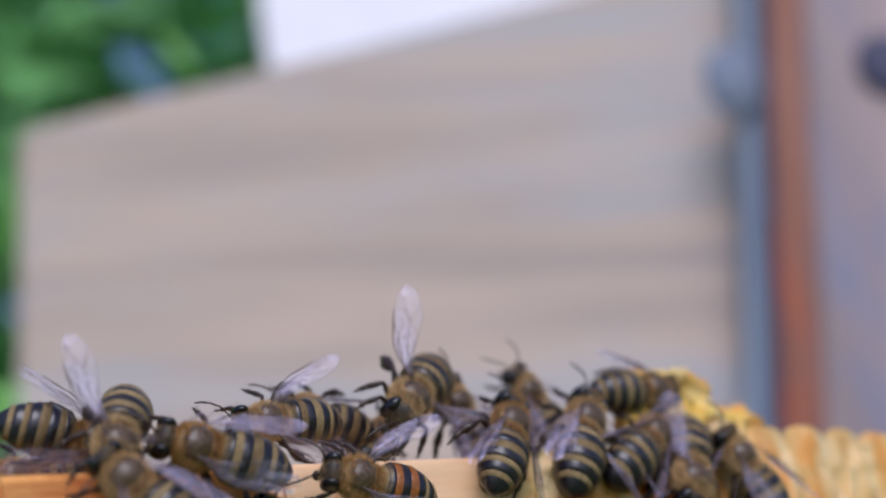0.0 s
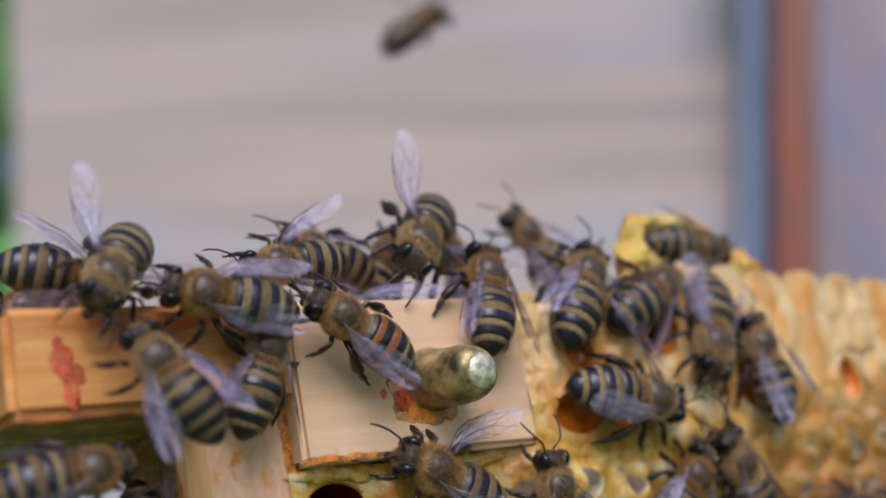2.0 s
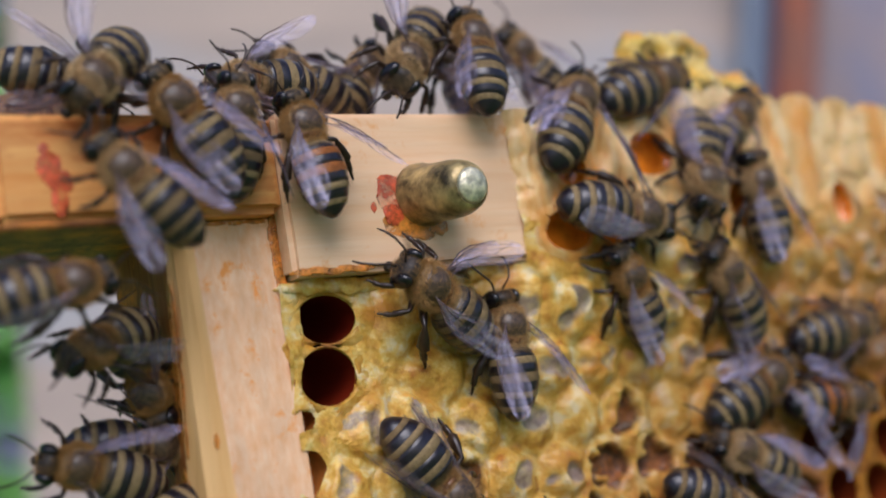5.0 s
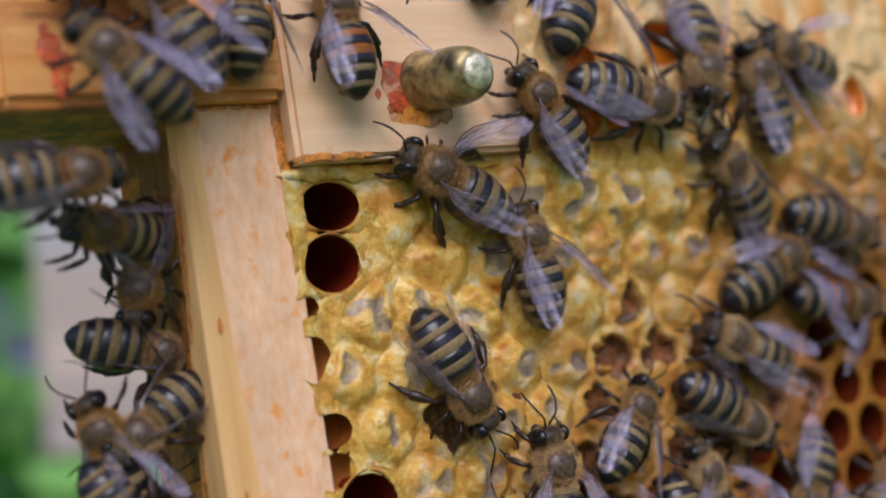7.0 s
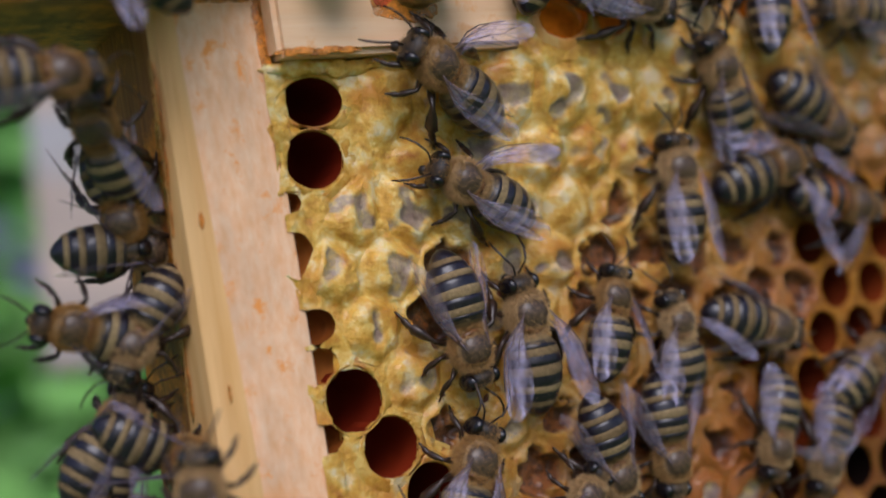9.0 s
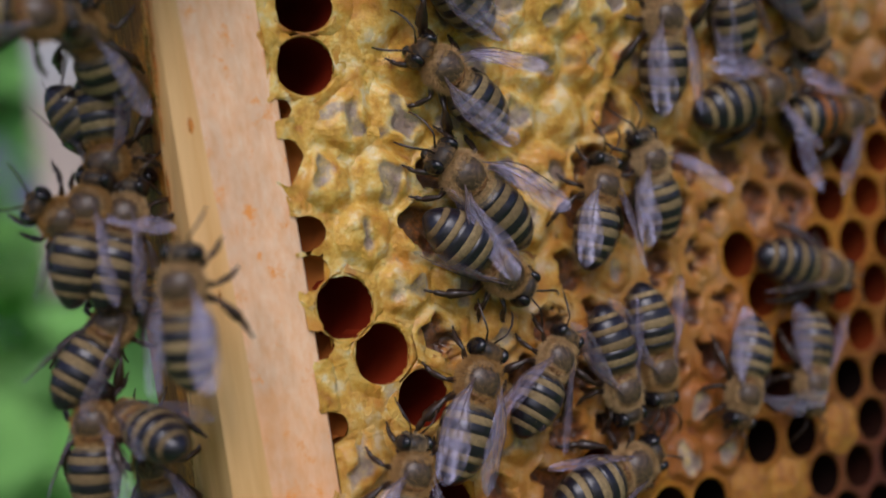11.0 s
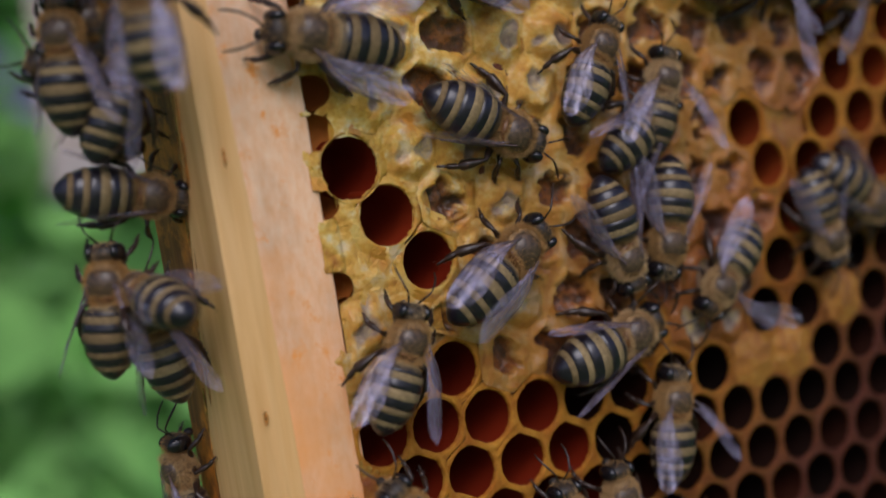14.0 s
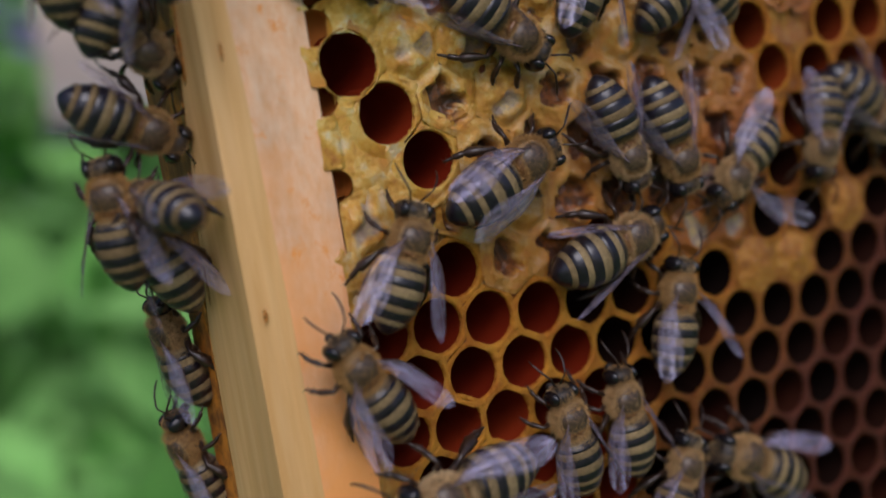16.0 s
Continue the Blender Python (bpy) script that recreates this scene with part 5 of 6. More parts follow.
    walk(bees["a11"], [(0, pose(-0.0003, -0.0006, 0.0744, 76, 59, -0)), (1.5, pose(0.0002, -0.0006, 0.0736, 76, 63, 0)), (3.5, pose(0.0008, -0.0006, 0.0742, 75, 65, 0)), (4.2, pose(0.0022, -0.0006, 0.0751, 76, 70, 0)), (6.3, pose(0.0028, 0.0006, 0.0787, 90, 72, 0)), (16, pose(0.0028, 0.0006, 0.0787, 90, 72, 0))])
    walk(bees["a12"], [(0, pose(0.0013, -0.0030, 0.0687, -73, -32, -180)), (1.5, pose(0.0039, -0.0027, 0.0671, -79, -26, 180)), (2.5, pose(0.0040, -0.0028, 0.0662, -78, -27, 180)), (3.5, pose(0.0036, -0.0028, 0.0657, -77, -23, 180)), (4.2, pose(0.0039, -0.0028, 0.0652, -77, -21, 180)), (6.3, pose(0.0021, -0.0029, 0.0645, -76, -18, 180)), (7, pose(0.0020, -0.0030, 0.0647, -74, -13, 180)), (8, pose(0.0028, -0.0030, 0.0648, -74, -14, 180)), (16, pose(0.0028, -0.0030, 0.0648, -74, -14, 180))])
    walk(bees["a13"], [(0, pose(0.0091, -0.0034, 0.0712, 82, -20, -0)), (1.5, pose(0.0110, -0.0034, 0.0672, 87, -2, -0)), (2.5, pose(0.0101, -0.0034, 0.0664, 88, -8, 0)), (3.5, pose(0.0109, -0.0033, 0.0664, 88, -5, 0)), (4.2, pose(0.0111, -0.0033, 0.0658, 90, -5, 0)), (6.3, pose(0.0102, -0.0032, 0.0645, 91, -1, 0)), (7, pose(0.0095, -0.0032, 0.0652, 90, -9, 0)), (8, pose(0.0102, -0.0033, 0.0655, 89, -5, 0)), (9, pose(0.0116, -0.0033, 0.0651, 89, 8, -0)), (16, pose(0.0116, -0.0033, 0.0651, 89, 8, -0))])
    walk(bees["a14"], [(0, pose(-0.0058, -0.0030, 0.0623, -90, 80, -180)), (1.5, pose(-0.0058, -0.0030, 0.0623, -90, 80, -180)), (2.5, pose(-0.0057, -0.0030, 0.0618, -90, 79, -180)), (3.5, pose(-0.0057, -0.0030, 0.0620, -90, 81, 180)), (4.2, pose(-0.0060, -0.0030, 0.0621, -90, 80, 180)), (6.3, pose(-0.0053, -0.0030, 0.0624, -90, 77, -180)), (7, pose(-0.0054, -0.0030, 0.0626, -90, 75, -180)), (8, pose(-0.0049, -0.0030, 0.0629, -90, 75, -180)), (9, pose(-0.0052, -0.0030, 0.0625, -90, 76, 180)), (16, pose(-0.0052, -0.0030, 0.0625, -90, 76, 180))])
    walk(bees["a15"], [(0, pose(-0.0309, -0.0017, 0.0583, 99, -63, -0)), (1.5, pose(-0.0309, -0.0017, 0.0583, 99, -63, -0)), (2.5, pose(-0.0300, -0.0002, 0.0573, 90, -56, 0)), (3.5, pose(-0.0293, -0.0002, 0.0571, 90, -50, 0)), (4.2, pose(-0.0303, -0.0017, 0.0577, 99, -49, -0)), (6.3, pose(-0.0307, -0.0017, 0.0575, 99, -58, 0)), (7, pose(-0.0290, -0.0002, 0.0578, 90, -57, 0)), (8, pose(-0.0279, -0.0002, 0.0573, 90, -61, 0)), (9, pose(-0.0286, -0.0018, 0.0578, 100, -53, 0)), (9.2, pose(-0.0282, -0.0018, 0.0581, 100, -50, 0)), (11.3, pose(-0.0283, -0.0017, 0.0587, 100, -51, 0)), (16, pose(-0.0283, -0.0017, 0.0587, 100, -51, 0))])
    walk(bees["a16"], [(0, pose(-0.0179, -0.0015, 0.0552, 98, 3, 0)), (2.5, pose(-0.0179, -0.0015, 0.0552, 98, 3, 0)), (3.5, pose(-0.0202, -0.0005, 0.0537, 91, -3, 0)), (4.2, pose(-0.0218, -0.0004, 0.0534, 90, 0, -0)), (6.3, pose(-0.0209, -0.0005, 0.0525, 91, 4, 0)), (7, pose(-0.0202, -0.0004, 0.0511, 90, -5, 0)), (8, pose(-0.0222, -0.0004, 0.0470, 90, -48, 0)), (9, pose(-0.0265, -0.0004, 0.0476, 90, -57, 0)), (9.2, pose(-0.0269, -0.0004, 0.0476, 90, -55, 0)), (11.3, pose(-0.0273, -0.0004, 0.0494, 90, -42, 0)), (12.5, pose(-0.0270, -0.0004, 0.0478, 90, -55, 0)), (14, pose(-0.0284, -0.0004, 0.0475, 90, -56, 0)), (16, pose(-0.0284, -0.0004, 0.0475, 90, -56, 0))])
    walk(bees["a18"], [(0, pose(-0.0010, -0.0020, 0.0546, 100, 44, 0)), (2.5, pose(-0.0010, -0.0020, 0.0546, 100, 44, 0)), (3.5, pose(-0.0017, -0.0023, 0.0552, 102, 32, 0)), (4.2, pose(-0.0058, -0.0025, 0.0564, 104, 5, 0)), (6.3, pose(-0.0148, -0.0021, 0.0600, 97, -45, 0)), (6.5, pose(-0.0180, -0.0025, 0.0634, 92, -33, 0)), (7, pose(-0.0182, -0.0026, 0.0638, 91, -30, 0)), (8, pose(-0.0172, -0.0031, 0.0686, 94, 18, -0)), (9, pose(-0.0155, -0.0032, 0.0695, 94, 18, 0)), (16, pose(-0.0155, -0.0032, 0.0695, 94, 18, 0))])
    walk(bees["a19"], [(0, pose(0.0045, -0.0022, 0.0556, 102, -23, -0)), (3.5, pose(0.0045, -0.0022, 0.0556, 102, -23, -0)), (4.2, pose(0.0045, -0.0022, 0.0563, 102, -28, 0)), (6.3, pose(0.0044, -0.0023, 0.0567, 103, -30, 0)), (7, pose(0.0038, -0.0023, 0.0568, 103, -34, 0)), (8, pose(0.0034, -0.0023, 0.0568, 104, -22, 0)), (9, pose(0.0038, -0.0023, 0.0562, 102, -16, 0)), (9.2, pose(0.0035, -0.0022, 0.0562, 102, -16, 0)), (11.3, pose(0.0056, -0.0023, 0.0564, 104, -12, -0)), (16, pose(0.0056, -0.0023, 0.0564, 104, -12, -0))])
    walk(bees["a20"], [(0, pose(0.0237, -0.0001, 0.0483, 90, 86, 0)), (3.5, pose(0.0237, -0.0001, 0.0483, 90, 86, 0)), (4.2, pose(0.0239, -0.0001, 0.0497, 90, 74, -0)), (6.3, pose(0.0231, -0.0001, 0.0479, -90, 68, -180)), (7, pose(0.0223, -0.0001, 0.0485, -90, 72, -180)), (8, pose(0.0212, -0.0001, 0.0477, -90, 61, 180)), (9, pose(0.0196, -0.0005, 0.0492, -95, 52, 180)), (9.2, pose(0.0191, -0.0006, 0.0494, -96, 51, 180)), (11.3, pose(0.0168, -0.0008, 0.0511, -103, 24, 180)), (16, pose(0.0168, -0.0008, 0.0511, -103, 24, 180))])
    walk(bees["a21"], [(0, pose(0.0212, -0.0002, 0.0412, -90, 85, -180)), (3.5, pose(0.0212, -0.0002, 0.0412, -90, 85, -180)), (4.2, pose(0.0210, -0.0002, 0.0415, -90, 88, -180)), (6.3, pose(0.0212, -0.0002, 0.0412, -90, 83, -180)), (7, pose(0.0208, -0.0002, 0.0408, -90, 81, -180)), (8, pose(0.0213, -0.0002, 0.0409, -90, 81, -180)), (9, pose(0.0221, -0.0002, 0.0405, -90, 77, -180)), (11.3, pose(0.0218, -0.0002, 0.0410, -90, 90, 180)), (12.5, pose(0.0217, -0.0002, 0.0403, -90, 82, -180)), (13.5, pose(0.0212, -0.0002, 0.0403, -90, 83, -180)), (16, pose(0.0212, -0.0002, 0.0403, -90, 83, -180))])
    walk(bees["a22"], [(0, pose(0.0085, -0.0001, 0.0446, 90, 77, 0)), (3.5, pose(0.0085, -0.0001, 0.0446, 90, 77, 0)), (4.2, pose(0.0088, -0.0001, 0.0447, 90, 73, 0)), (6.3, pose(0.0109, -0.0001, 0.0462, 90, 68, 0)), (7, pose(0.0113, -0.0001, 0.0464, 90, 68, 0)), (8, pose(0.0127, -0.0001, 0.0465, 90, 87, -0)), (9, pose(0.0123, -0.0001, 0.0458, 90, 79, 0)), (11.3, pose(0.0101, -0.0001, 0.0442, 90, 82, 0)), (12.5, pose(0.0091, -0.0001, 0.0439, -90, 84, -180)), (13.5, pose(0.0097, -0.0001, 0.0429, 90, 88, 0)), (16, pose(0.0097, -0.0001, 0.0429, 90, 88, 0))])
    walk(bees["a23"], [(0, pose(0.0037, -0.0002, 0.0385, 90, -58, 0)), (6.3, pose(0.0037, -0.0002, 0.0385, 90, -58, 0)), (7, pose(0.0022, -0.0002, 0.0391, 90, -60, 0)), (8, pose(-0.0019, -0.0002, 0.0441, 90, -40, 0)), (9, pose(-0.0018, -0.0002, 0.0464, 90, 4, 0)), (9.2, pose(-0.0018, -0.0002, 0.0465, 90, 6, 0)), (11.3, pose(-0.0026, -0.0014, 0.0529, 98, 3, -0)), (12.5, pose(-0.0021, -0.0013, 0.0527, 97, 3, 0)), (16, pose(-0.0021, -0.0013, 0.0527, 97, 3, 0))])
    walk(bees["a24"], [(0, pose(-0.0314, -0.0003, 0.0402, -90, 37, -180)), (4.2, pose(-0.0314, -0.0003, 0.0402, -90, 37, -180)), (6.3, pose(-0.0280, -0.0003, 0.0379, -90, 35, -180)), (7, pose(-0.0292, -0.0003, 0.0380, -90, 24, -180)), (8, pose(-0.0287, -0.0003, 0.0341, -90, -6, 180)), (9, pose(-0.0285, -0.0003, 0.0332, -90, 7, -180)), (9.2, pose(-0.0280, -0.0003, 0.0334, -90, 18, 180)), (11.3, pose(-0.0244, -0.0003, 0.0310, -90, 50, -180)), (12.5, pose(-0.0244, -0.0003, 0.0317, -90, 65, -180)), (13.5, pose(-0.0243, -0.0003, 0.0314, -90, 64, -180)), (14.5, pose(-0.0239, -0.0003, 0.0311, -90, 53, 180)), (16, pose(-0.0237, -0.0003, 0.0307, -90, 48, -180))])
    walk(bees["a26"], [(0, pose(0.0018, -0.0002, 0.0328, -90, 61, -180)), (6.3, pose(0.0018, -0.0002, 0.0328, -90, 61, -180)), (7, pose(0.0022, -0.0002, 0.0308, -90, 53, -180)), (8, pose(0.0041, -0.0002, 0.0299, -90, 58, 180)), (9, pose(0.0076, -0.0002, 0.0295, -90, 70, 180)), (9.2, pose(0.0076, -0.0002, 0.0297, -90, 67, -180)), (11.3, pose(0.0164, -0.0002, 0.0240, -90, 70, -180)), (12.5, pose(0.0183, -0.0002, 0.0199, -90, 51, -180)), (13.5, pose(0.0200, -0.0002, 0.0185, -90, 51, -180)), (14.5, pose(0.0200, -0.0002, 0.0171, -90, 47, -180)), (16, pose(0.0204, -0.0002, 0.0163, -90, 42, -180))])
    walk(bees["a27"], [(0, pose(-0.0041, -0.0005, 0.0270, 90, -11, 0)), (7, pose(-0.0041, -0.0005, 0.0270, 90, -11, 0)), (8, pose(-0.0045, -0.0005, 0.0281, 90, -1, 0)), (9, pose(-0.0049, -0.0005, 0.0319, 90, -6, 0)), (9.2, pose(-0.0055, -0.0005, 0.0326, 90, -4, -0)), (11.3, pose(-0.0061, -0.0005, 0.0400, 90, -15, 0)), (12.5, pose(-0.0082, -0.0005, 0.0423, 90, -28, 0)), (13.5, pose(-0.0063, -0.0005, 0.0322, 90, 66, 0)), (14.5, pose(-0.0059, -0.0005, 0.0356, 90, -34, 0)), (15.5, pose(-0.0031, -0.0005, 0.0349, 90, -43, 0)), (16, pose(-0.0031, -0.0005, 0.0349, 90, -43, 0))])
    walk(bees["a28"], [(0, pose(0.0065, -0.0005, 0.0226, -90, -22, 180)), (6.3, pose(0.0065, -0.0005, 0.0226, -90, -22, 180)), (7, pose(0.0084, -0.0005, 0.0217, -90, -30, 180)), (8, pose(0.0069, -0.0005, 0.0191, -90, -12, 180)), (9, pose(0.0050, -0.0005, 0.0178, -90, -21, 180)), (9.2, pose(0.0040, -0.0005, 0.0176, -90, -20, 180)), (11.3, pose(0.0009, -0.0005, 0.0149, -90, -31, 180)), (12.5, pose(-0.0020, -0.0005, 0.0149, -90, -54, 180)), (13.5, pose(-0.0026, -0.0005, 0.0142, -90, -52, 180)), (14.5, pose(-0.0028, -0.0005, 0.0128, -90, -45, 180)), (16, pose(-0.0011, -0.0005, 0.0143, -90, -53, 180))])
    walk(bees["a29"], [(0, pose(-0.0216, -0.0002, 0.0307, 90, 4, 0)), (8, pose(-0.0216, -0.0002, 0.0307, 90, 4, 0)), (9, pose(-0.0221, -0.0002, 0.0352, 90, 1, 0)), (9.2, pose(-0.0227, -0.0002, 0.0365, 90, -2, 0)), (11.3, pose(-0.0272, -0.0002, 0.0402, 90, -47, 0)), (12.5, pose(-0.0321, -0.0002, 0.0416, 90, -73, 0)), (13.5, pose(-0.0423, -0.0002, 0.0418, 90, -71, 0)), (14.5, pose(-0.0412, -0.0002, 0.0413, 90, -78, 0)), (16, pose(-0.0402, -0.0002, 0.0401, 90, -79, 0))])
    walk(bees["a30"], [(0, pose(-0.0118, -0.0005, 0.0313, 90, 47, 0)), (6.3, pose(-0.0118, -0.0005, 0.0313, 90, 47, 0)), (7, pose(-0.0111, -0.0005, 0.0343, 90, 41, 0)), (8, pose(-0.0108, -0.0005, 0.0346, 90, 45, 0)), (9, pose(-0.0121, -0.0005, 0.0353, 90, 18, 0)), (9.2, pose(-0.0124, -0.0005, 0.0357, 90, 15, 0)), (11.3, pose(-0.0121, -0.0005, 0.0374, 90, 21, -0)), (12.5, pose(-0.0122, -0.0005, 0.0380, 90, 21, 0)), (13.5, pose(-0.0124, -0.0005, 0.0382, 90, 29, 0)), (14.5, pose(-0.0137, -0.0005, 0.0371, 90, 34, 0)), (16, pose(-0.0143, -0.0005, 0.0369, 90, 29, 0))])
    walk(bees["a31"], [(0, pose(-0.0148, -0.0004, 0.0192, -90, 12, -180)), (9, pose(-0.0148, -0.0004, 0.0192, -90, 12, -180)), (9.2, pose(-0.0148, -0.0004, 0.0191, -90, 13, -180)), (11.3, pose(-0.0130, -0.0004, 0.0183, -90, 6, 180)), (12.5, pose(-0.0125, -0.0004, 0.0174, -90, 4, -180)), (13.5, pose(-0.0132, -0.0004, 0.0179, -90, 8, -180)), (14.5, pose(-0.0137, -0.0004, 0.0182, -90, 13, -180)), (16, pose(-0.0134, -0.0004, 0.0184, -90, 17, -180))])
    walk(bees["a32"], [(0, pose(-0.0084, -0.0004, 0.0193, -90, -1, 180)), (9, pose(-0.0084, -0.0004, 0.0193, -90, -1, 180)), (9.2, pose(-0.0087, -0.0004, 0.0195, -90, 0, 180)), (11.3, pose(-0.0088, -0.0004, 0.0194, -90, 2, 180)), (12.5, pose(-0.0080, -0.0004, 0.0189, -90, -6, 180)), (13.5, pose(-0.0087, -0.0004, 0.0189, -90, -16, 180)), (14.5, pose(-0.0079, -0.0004, 0.0181, -90, -12, 180)), (16, pose(-0.0075, -0.0004, 0.0171, -90, 14, -180))])
    walk(bees["a33"], [(0, pose(0.0116, -0.0005, 0.0147, -90, -33, 180)), (9, pose(0.0116, -0.0005, 0.0147, -90, -33, 180)), (9.2, pose(0.0100, -0.0005, 0.0151, -90, -40, 180)), (11.3, pose(0.0108, -0.0005, 0.0142, -90, -19, 180)), (12.5, pose(0.0106, -0.0005, 0.0143, -90, -16, 180)), (13.5, pose(0.0130, -0.0005, 0.0153, -90, 6, -180)), (14.5, pose(0.0131, -0.0005, 0.0150, -90, 9, -180)), (16, pose(0.0113, -0.0005, 0.0150, -90, -18, 180))])
    walk(bees["a34"], [(0, pose(0.0212, -0.0005, 0.0215, 90, 40, 0)), (6.3, pose(0.0212, -0.0005, 0.0215, 90, 40, 0)), (8.5, pose(0.0205, -0.0005, 0.0238, 90, 52, 0)), (9.2, pose(0.0222, -0.0005, 0.0250, 90, 60, 0)), (11.3, pose(0.0360, -0.0005, 0.0290, 90, 72, 0)), (16, pose(0.0420, -0.0005, 0.0300, 90, 75, 0))])
    walk(bees["d2"], [(0, pose(-0.0303, -0.0012, 0.0238, 90, 26, 0)), (9, pose(-0.0303, -0.0012, 0.0238, 90, 26, 0)), (9.2, pose(-0.0304, -0.0012, 0.0236, 90, 28, 0)), (11.3, pose(-0.0292, -0.0012, 0.0224, 90, 27, 0)), (12.5, pose(-0.0290, -0.0012, 0.0219, 90, 30, 0)), (13.5, pose(-0.0273, -0.0012, 0.0215, 90, 48, -0)), (14.5, pose(-0.0250, -0.0012, 0.0210, 90, 66, 0)), (16, pose(-0.0253, -0.0012, 0.0201, 90, 69, 0))])
    walk(bees["f1"], [(0, pose(0.0030, 0.0002, 0.0800, 90, 87, 0)), (4.2, pose(0.0134, 0.0002, 0.0751, -90, 83, -180)), (6.3, pose(0.0118, -0.0034, 0.0696, 90, -79, 0)), (7, pose(0.0139, -0.0034, 0.0676, 90, -69, 0)), (8, pose(0.0173, -0.0034, 0.0639, 90, -76, 0)), (9, pose(0.0220, -0.0034, 0.0610, 90, -87, 0)), (16, pose(0.0220, -0.0034, 0.0610, 90, -87, 0))])
    walk(bees["b1"], [(0, pose(-0.0600, -0.0020, 0.0595, 18, 69, -73)), (3.5, pose(-0.0600, -0.0020, 0.0595, 18, 69, -73)), (4.2, pose(-0.0602, -0.0020, 0.0591, 23, 68, -69)), (6.3, pose(-0.0609, -0.0020, 0.0589, 15, 69, -76)), (7, pose(-0.0603, -0.0020, 0.0584, 10, 70, -81)), (9, pose(-0.0602, -0.0019, 0.0577, -2, 72, -92)), (11.3, pose(-0.0616, -0.0019, 0.0548, -27, 72, -116)), (16, pose(-0.0616, -0.0019, 0.0548, -27, 72, -116))])
    walk(bees["b2"], [(0, pose(-0.0586, 0.0036, 0.0556, -21, -69, 131)), (3.5, pose(-0.0586, 0.0036, 0.0556, -21, -69, 131)), (4.2, pose(-0.0586, 0.0035, 0.0543, -24, -61, 134)), (6.3, pose(-0.0588, 0.0033, 0.0550, -30, -43, 136)), (7, pose(-0.0590, 0.0034, 0.0563, 145, -77, -29)), (8, pose(-0.0580, 0.0023, 0.0527, -23, -22, 138)), (9, pose(-0.0553, 0.0029, 0.0566, 125, 0, -41)), (16, pose(-0.0553, 0.0029, 0.0566, 125, 0, -41))])
    walk(bees["b3"], [(0, pose(-0.0516, 0.0066, 0.0530, -93, 4, 139)), (3.5, pose(-0.0516, 0.0066, 0.0530, -93, 4, 139)), (4.2, pose(-0.0510, 0.0067, 0.0521, -106, 20, 140)), (6.3, pose(-0.0527, 0.0066, 0.0529, -86, -5, 139)), (7, pose(-0.0527, 0.0066, 0.0508, -82, -9, 139)), (8, pose(-0.0525, 0.0066, 0.0495, -81, -10, 139)), (9, pose(-0.0528, 0.0067, 0.0483, -97, 8, 139)), (9.2, pose(-0.0534, 0.0066, 0.0484, -94, 5, 139)), (11.3, pose(-0.0539, 0.0066, 0.0450, -90, 1, 139)), (12.5, pose(-0.0555, 0.0067, 0.0457, -97, 8, 140)), (16, pose(-0.0555, 0.0067, 0.0457, -97, 8, 140))])
    walk(bees["b4"], [(0, pose(-0.0520, 0.0081, 0.0478, -121, 71, 148)), (4.2, pose(-0.0520, 0.0081, 0.0478, -121, 71, 148)), (6.3, pose(-0.0525, 0.0081, 0.0474, 31, 81, -59)), (7, pose(-0.0525, 0.0081, 0.0462, -122, 67, 146)), (8, pose(-0.0528, 0.0081, 0.0451, -122, 61, 144)), (9, pose(-0.0522, 0.0082, 0.0458, -107, 83, 163)), (11.3, pose(-0.0529, 0.0078, 0.0462, -111, 28, 141)), (16, pose(-0.0529, 0.0078, 0.0462, -111, 28, 141))])
    walk(bees["b5"], [(0, pose(-0.0551, 0.0059, 0.0384, -56, -45, 136)), (6.3, pose(-0.0551, 0.0059, 0.0384, -56, -45, 136)), (7, pose(-0.0556, 0.0059, 0.0386, -54, -49, 136)), (8, pose(-0.0543, 0.0057, 0.0365, -67, -27, 138)), (9, pose(-0.0544, 0.0058, 0.0372, -65, -30, 137)), (9.2, pose(-0.0546, 0.0058, 0.0371, -62, -34, 137)), (11.3, pose(-0.0537, 0.0057, 0.0403, 70, 23, -42)), (16, pose(-0.0537, 0.0057, 0.0403, 70, 23, -42))])
    walk(bees["b6"], [(0, pose(-0.0558, 0.0058, 0.0318, -110, 26, 141)), (7, pose(-0.0558, 0.0058, 0.0318, -110, 26, 141)), (8, pose(-0.0550, 0.0061, 0.0311, -122, 59, 144)), (9, pose(-0.0522, 0.0060, 0.0292, -122, 56, 143)), (9.2, pose(-0.0533, 0.0062, 0.0309, -57, 87, -147)), (11.3, pose(-0.0565, 0.0057, 0.0417, 78, 14, -42)), (12.5, pose(-0.0580, 0.0056, 0.0434, 86, 5, -41)), (13.5, pose(-0.0579, 0.0056, 0.0442, 86, 4, -41)), (16, pose(-0.0579, 0.0056, 0.0442, 86, 4, -41))])
    walk(bees["b8"], [(0, pose(-0.0595, 0.0071, 0.0486, 122, -69, -33)), (4.2, pose(-0.0595, 0.0071, 0.0486, 122, -69, -33)), (6.3, pose(-0.0583, 0.0069, 0.0424, 119, -44, -38)), (7, pose(-0.0574, 0.0067, 0.0406, 100, -12, -40)), (8, pose(-0.0569, 0.0067, 0.0432, 99, -10, -40)), (9, pose(-0.0595, 0.0071, 0.0407, 122, -65, -35)), (9.2, pose(-0.0587, 0.0069, 0.0419, 117, -41, -38)), (16, pose(-0.0587, 0.0069, 0.0419, 117, -41, -38))])
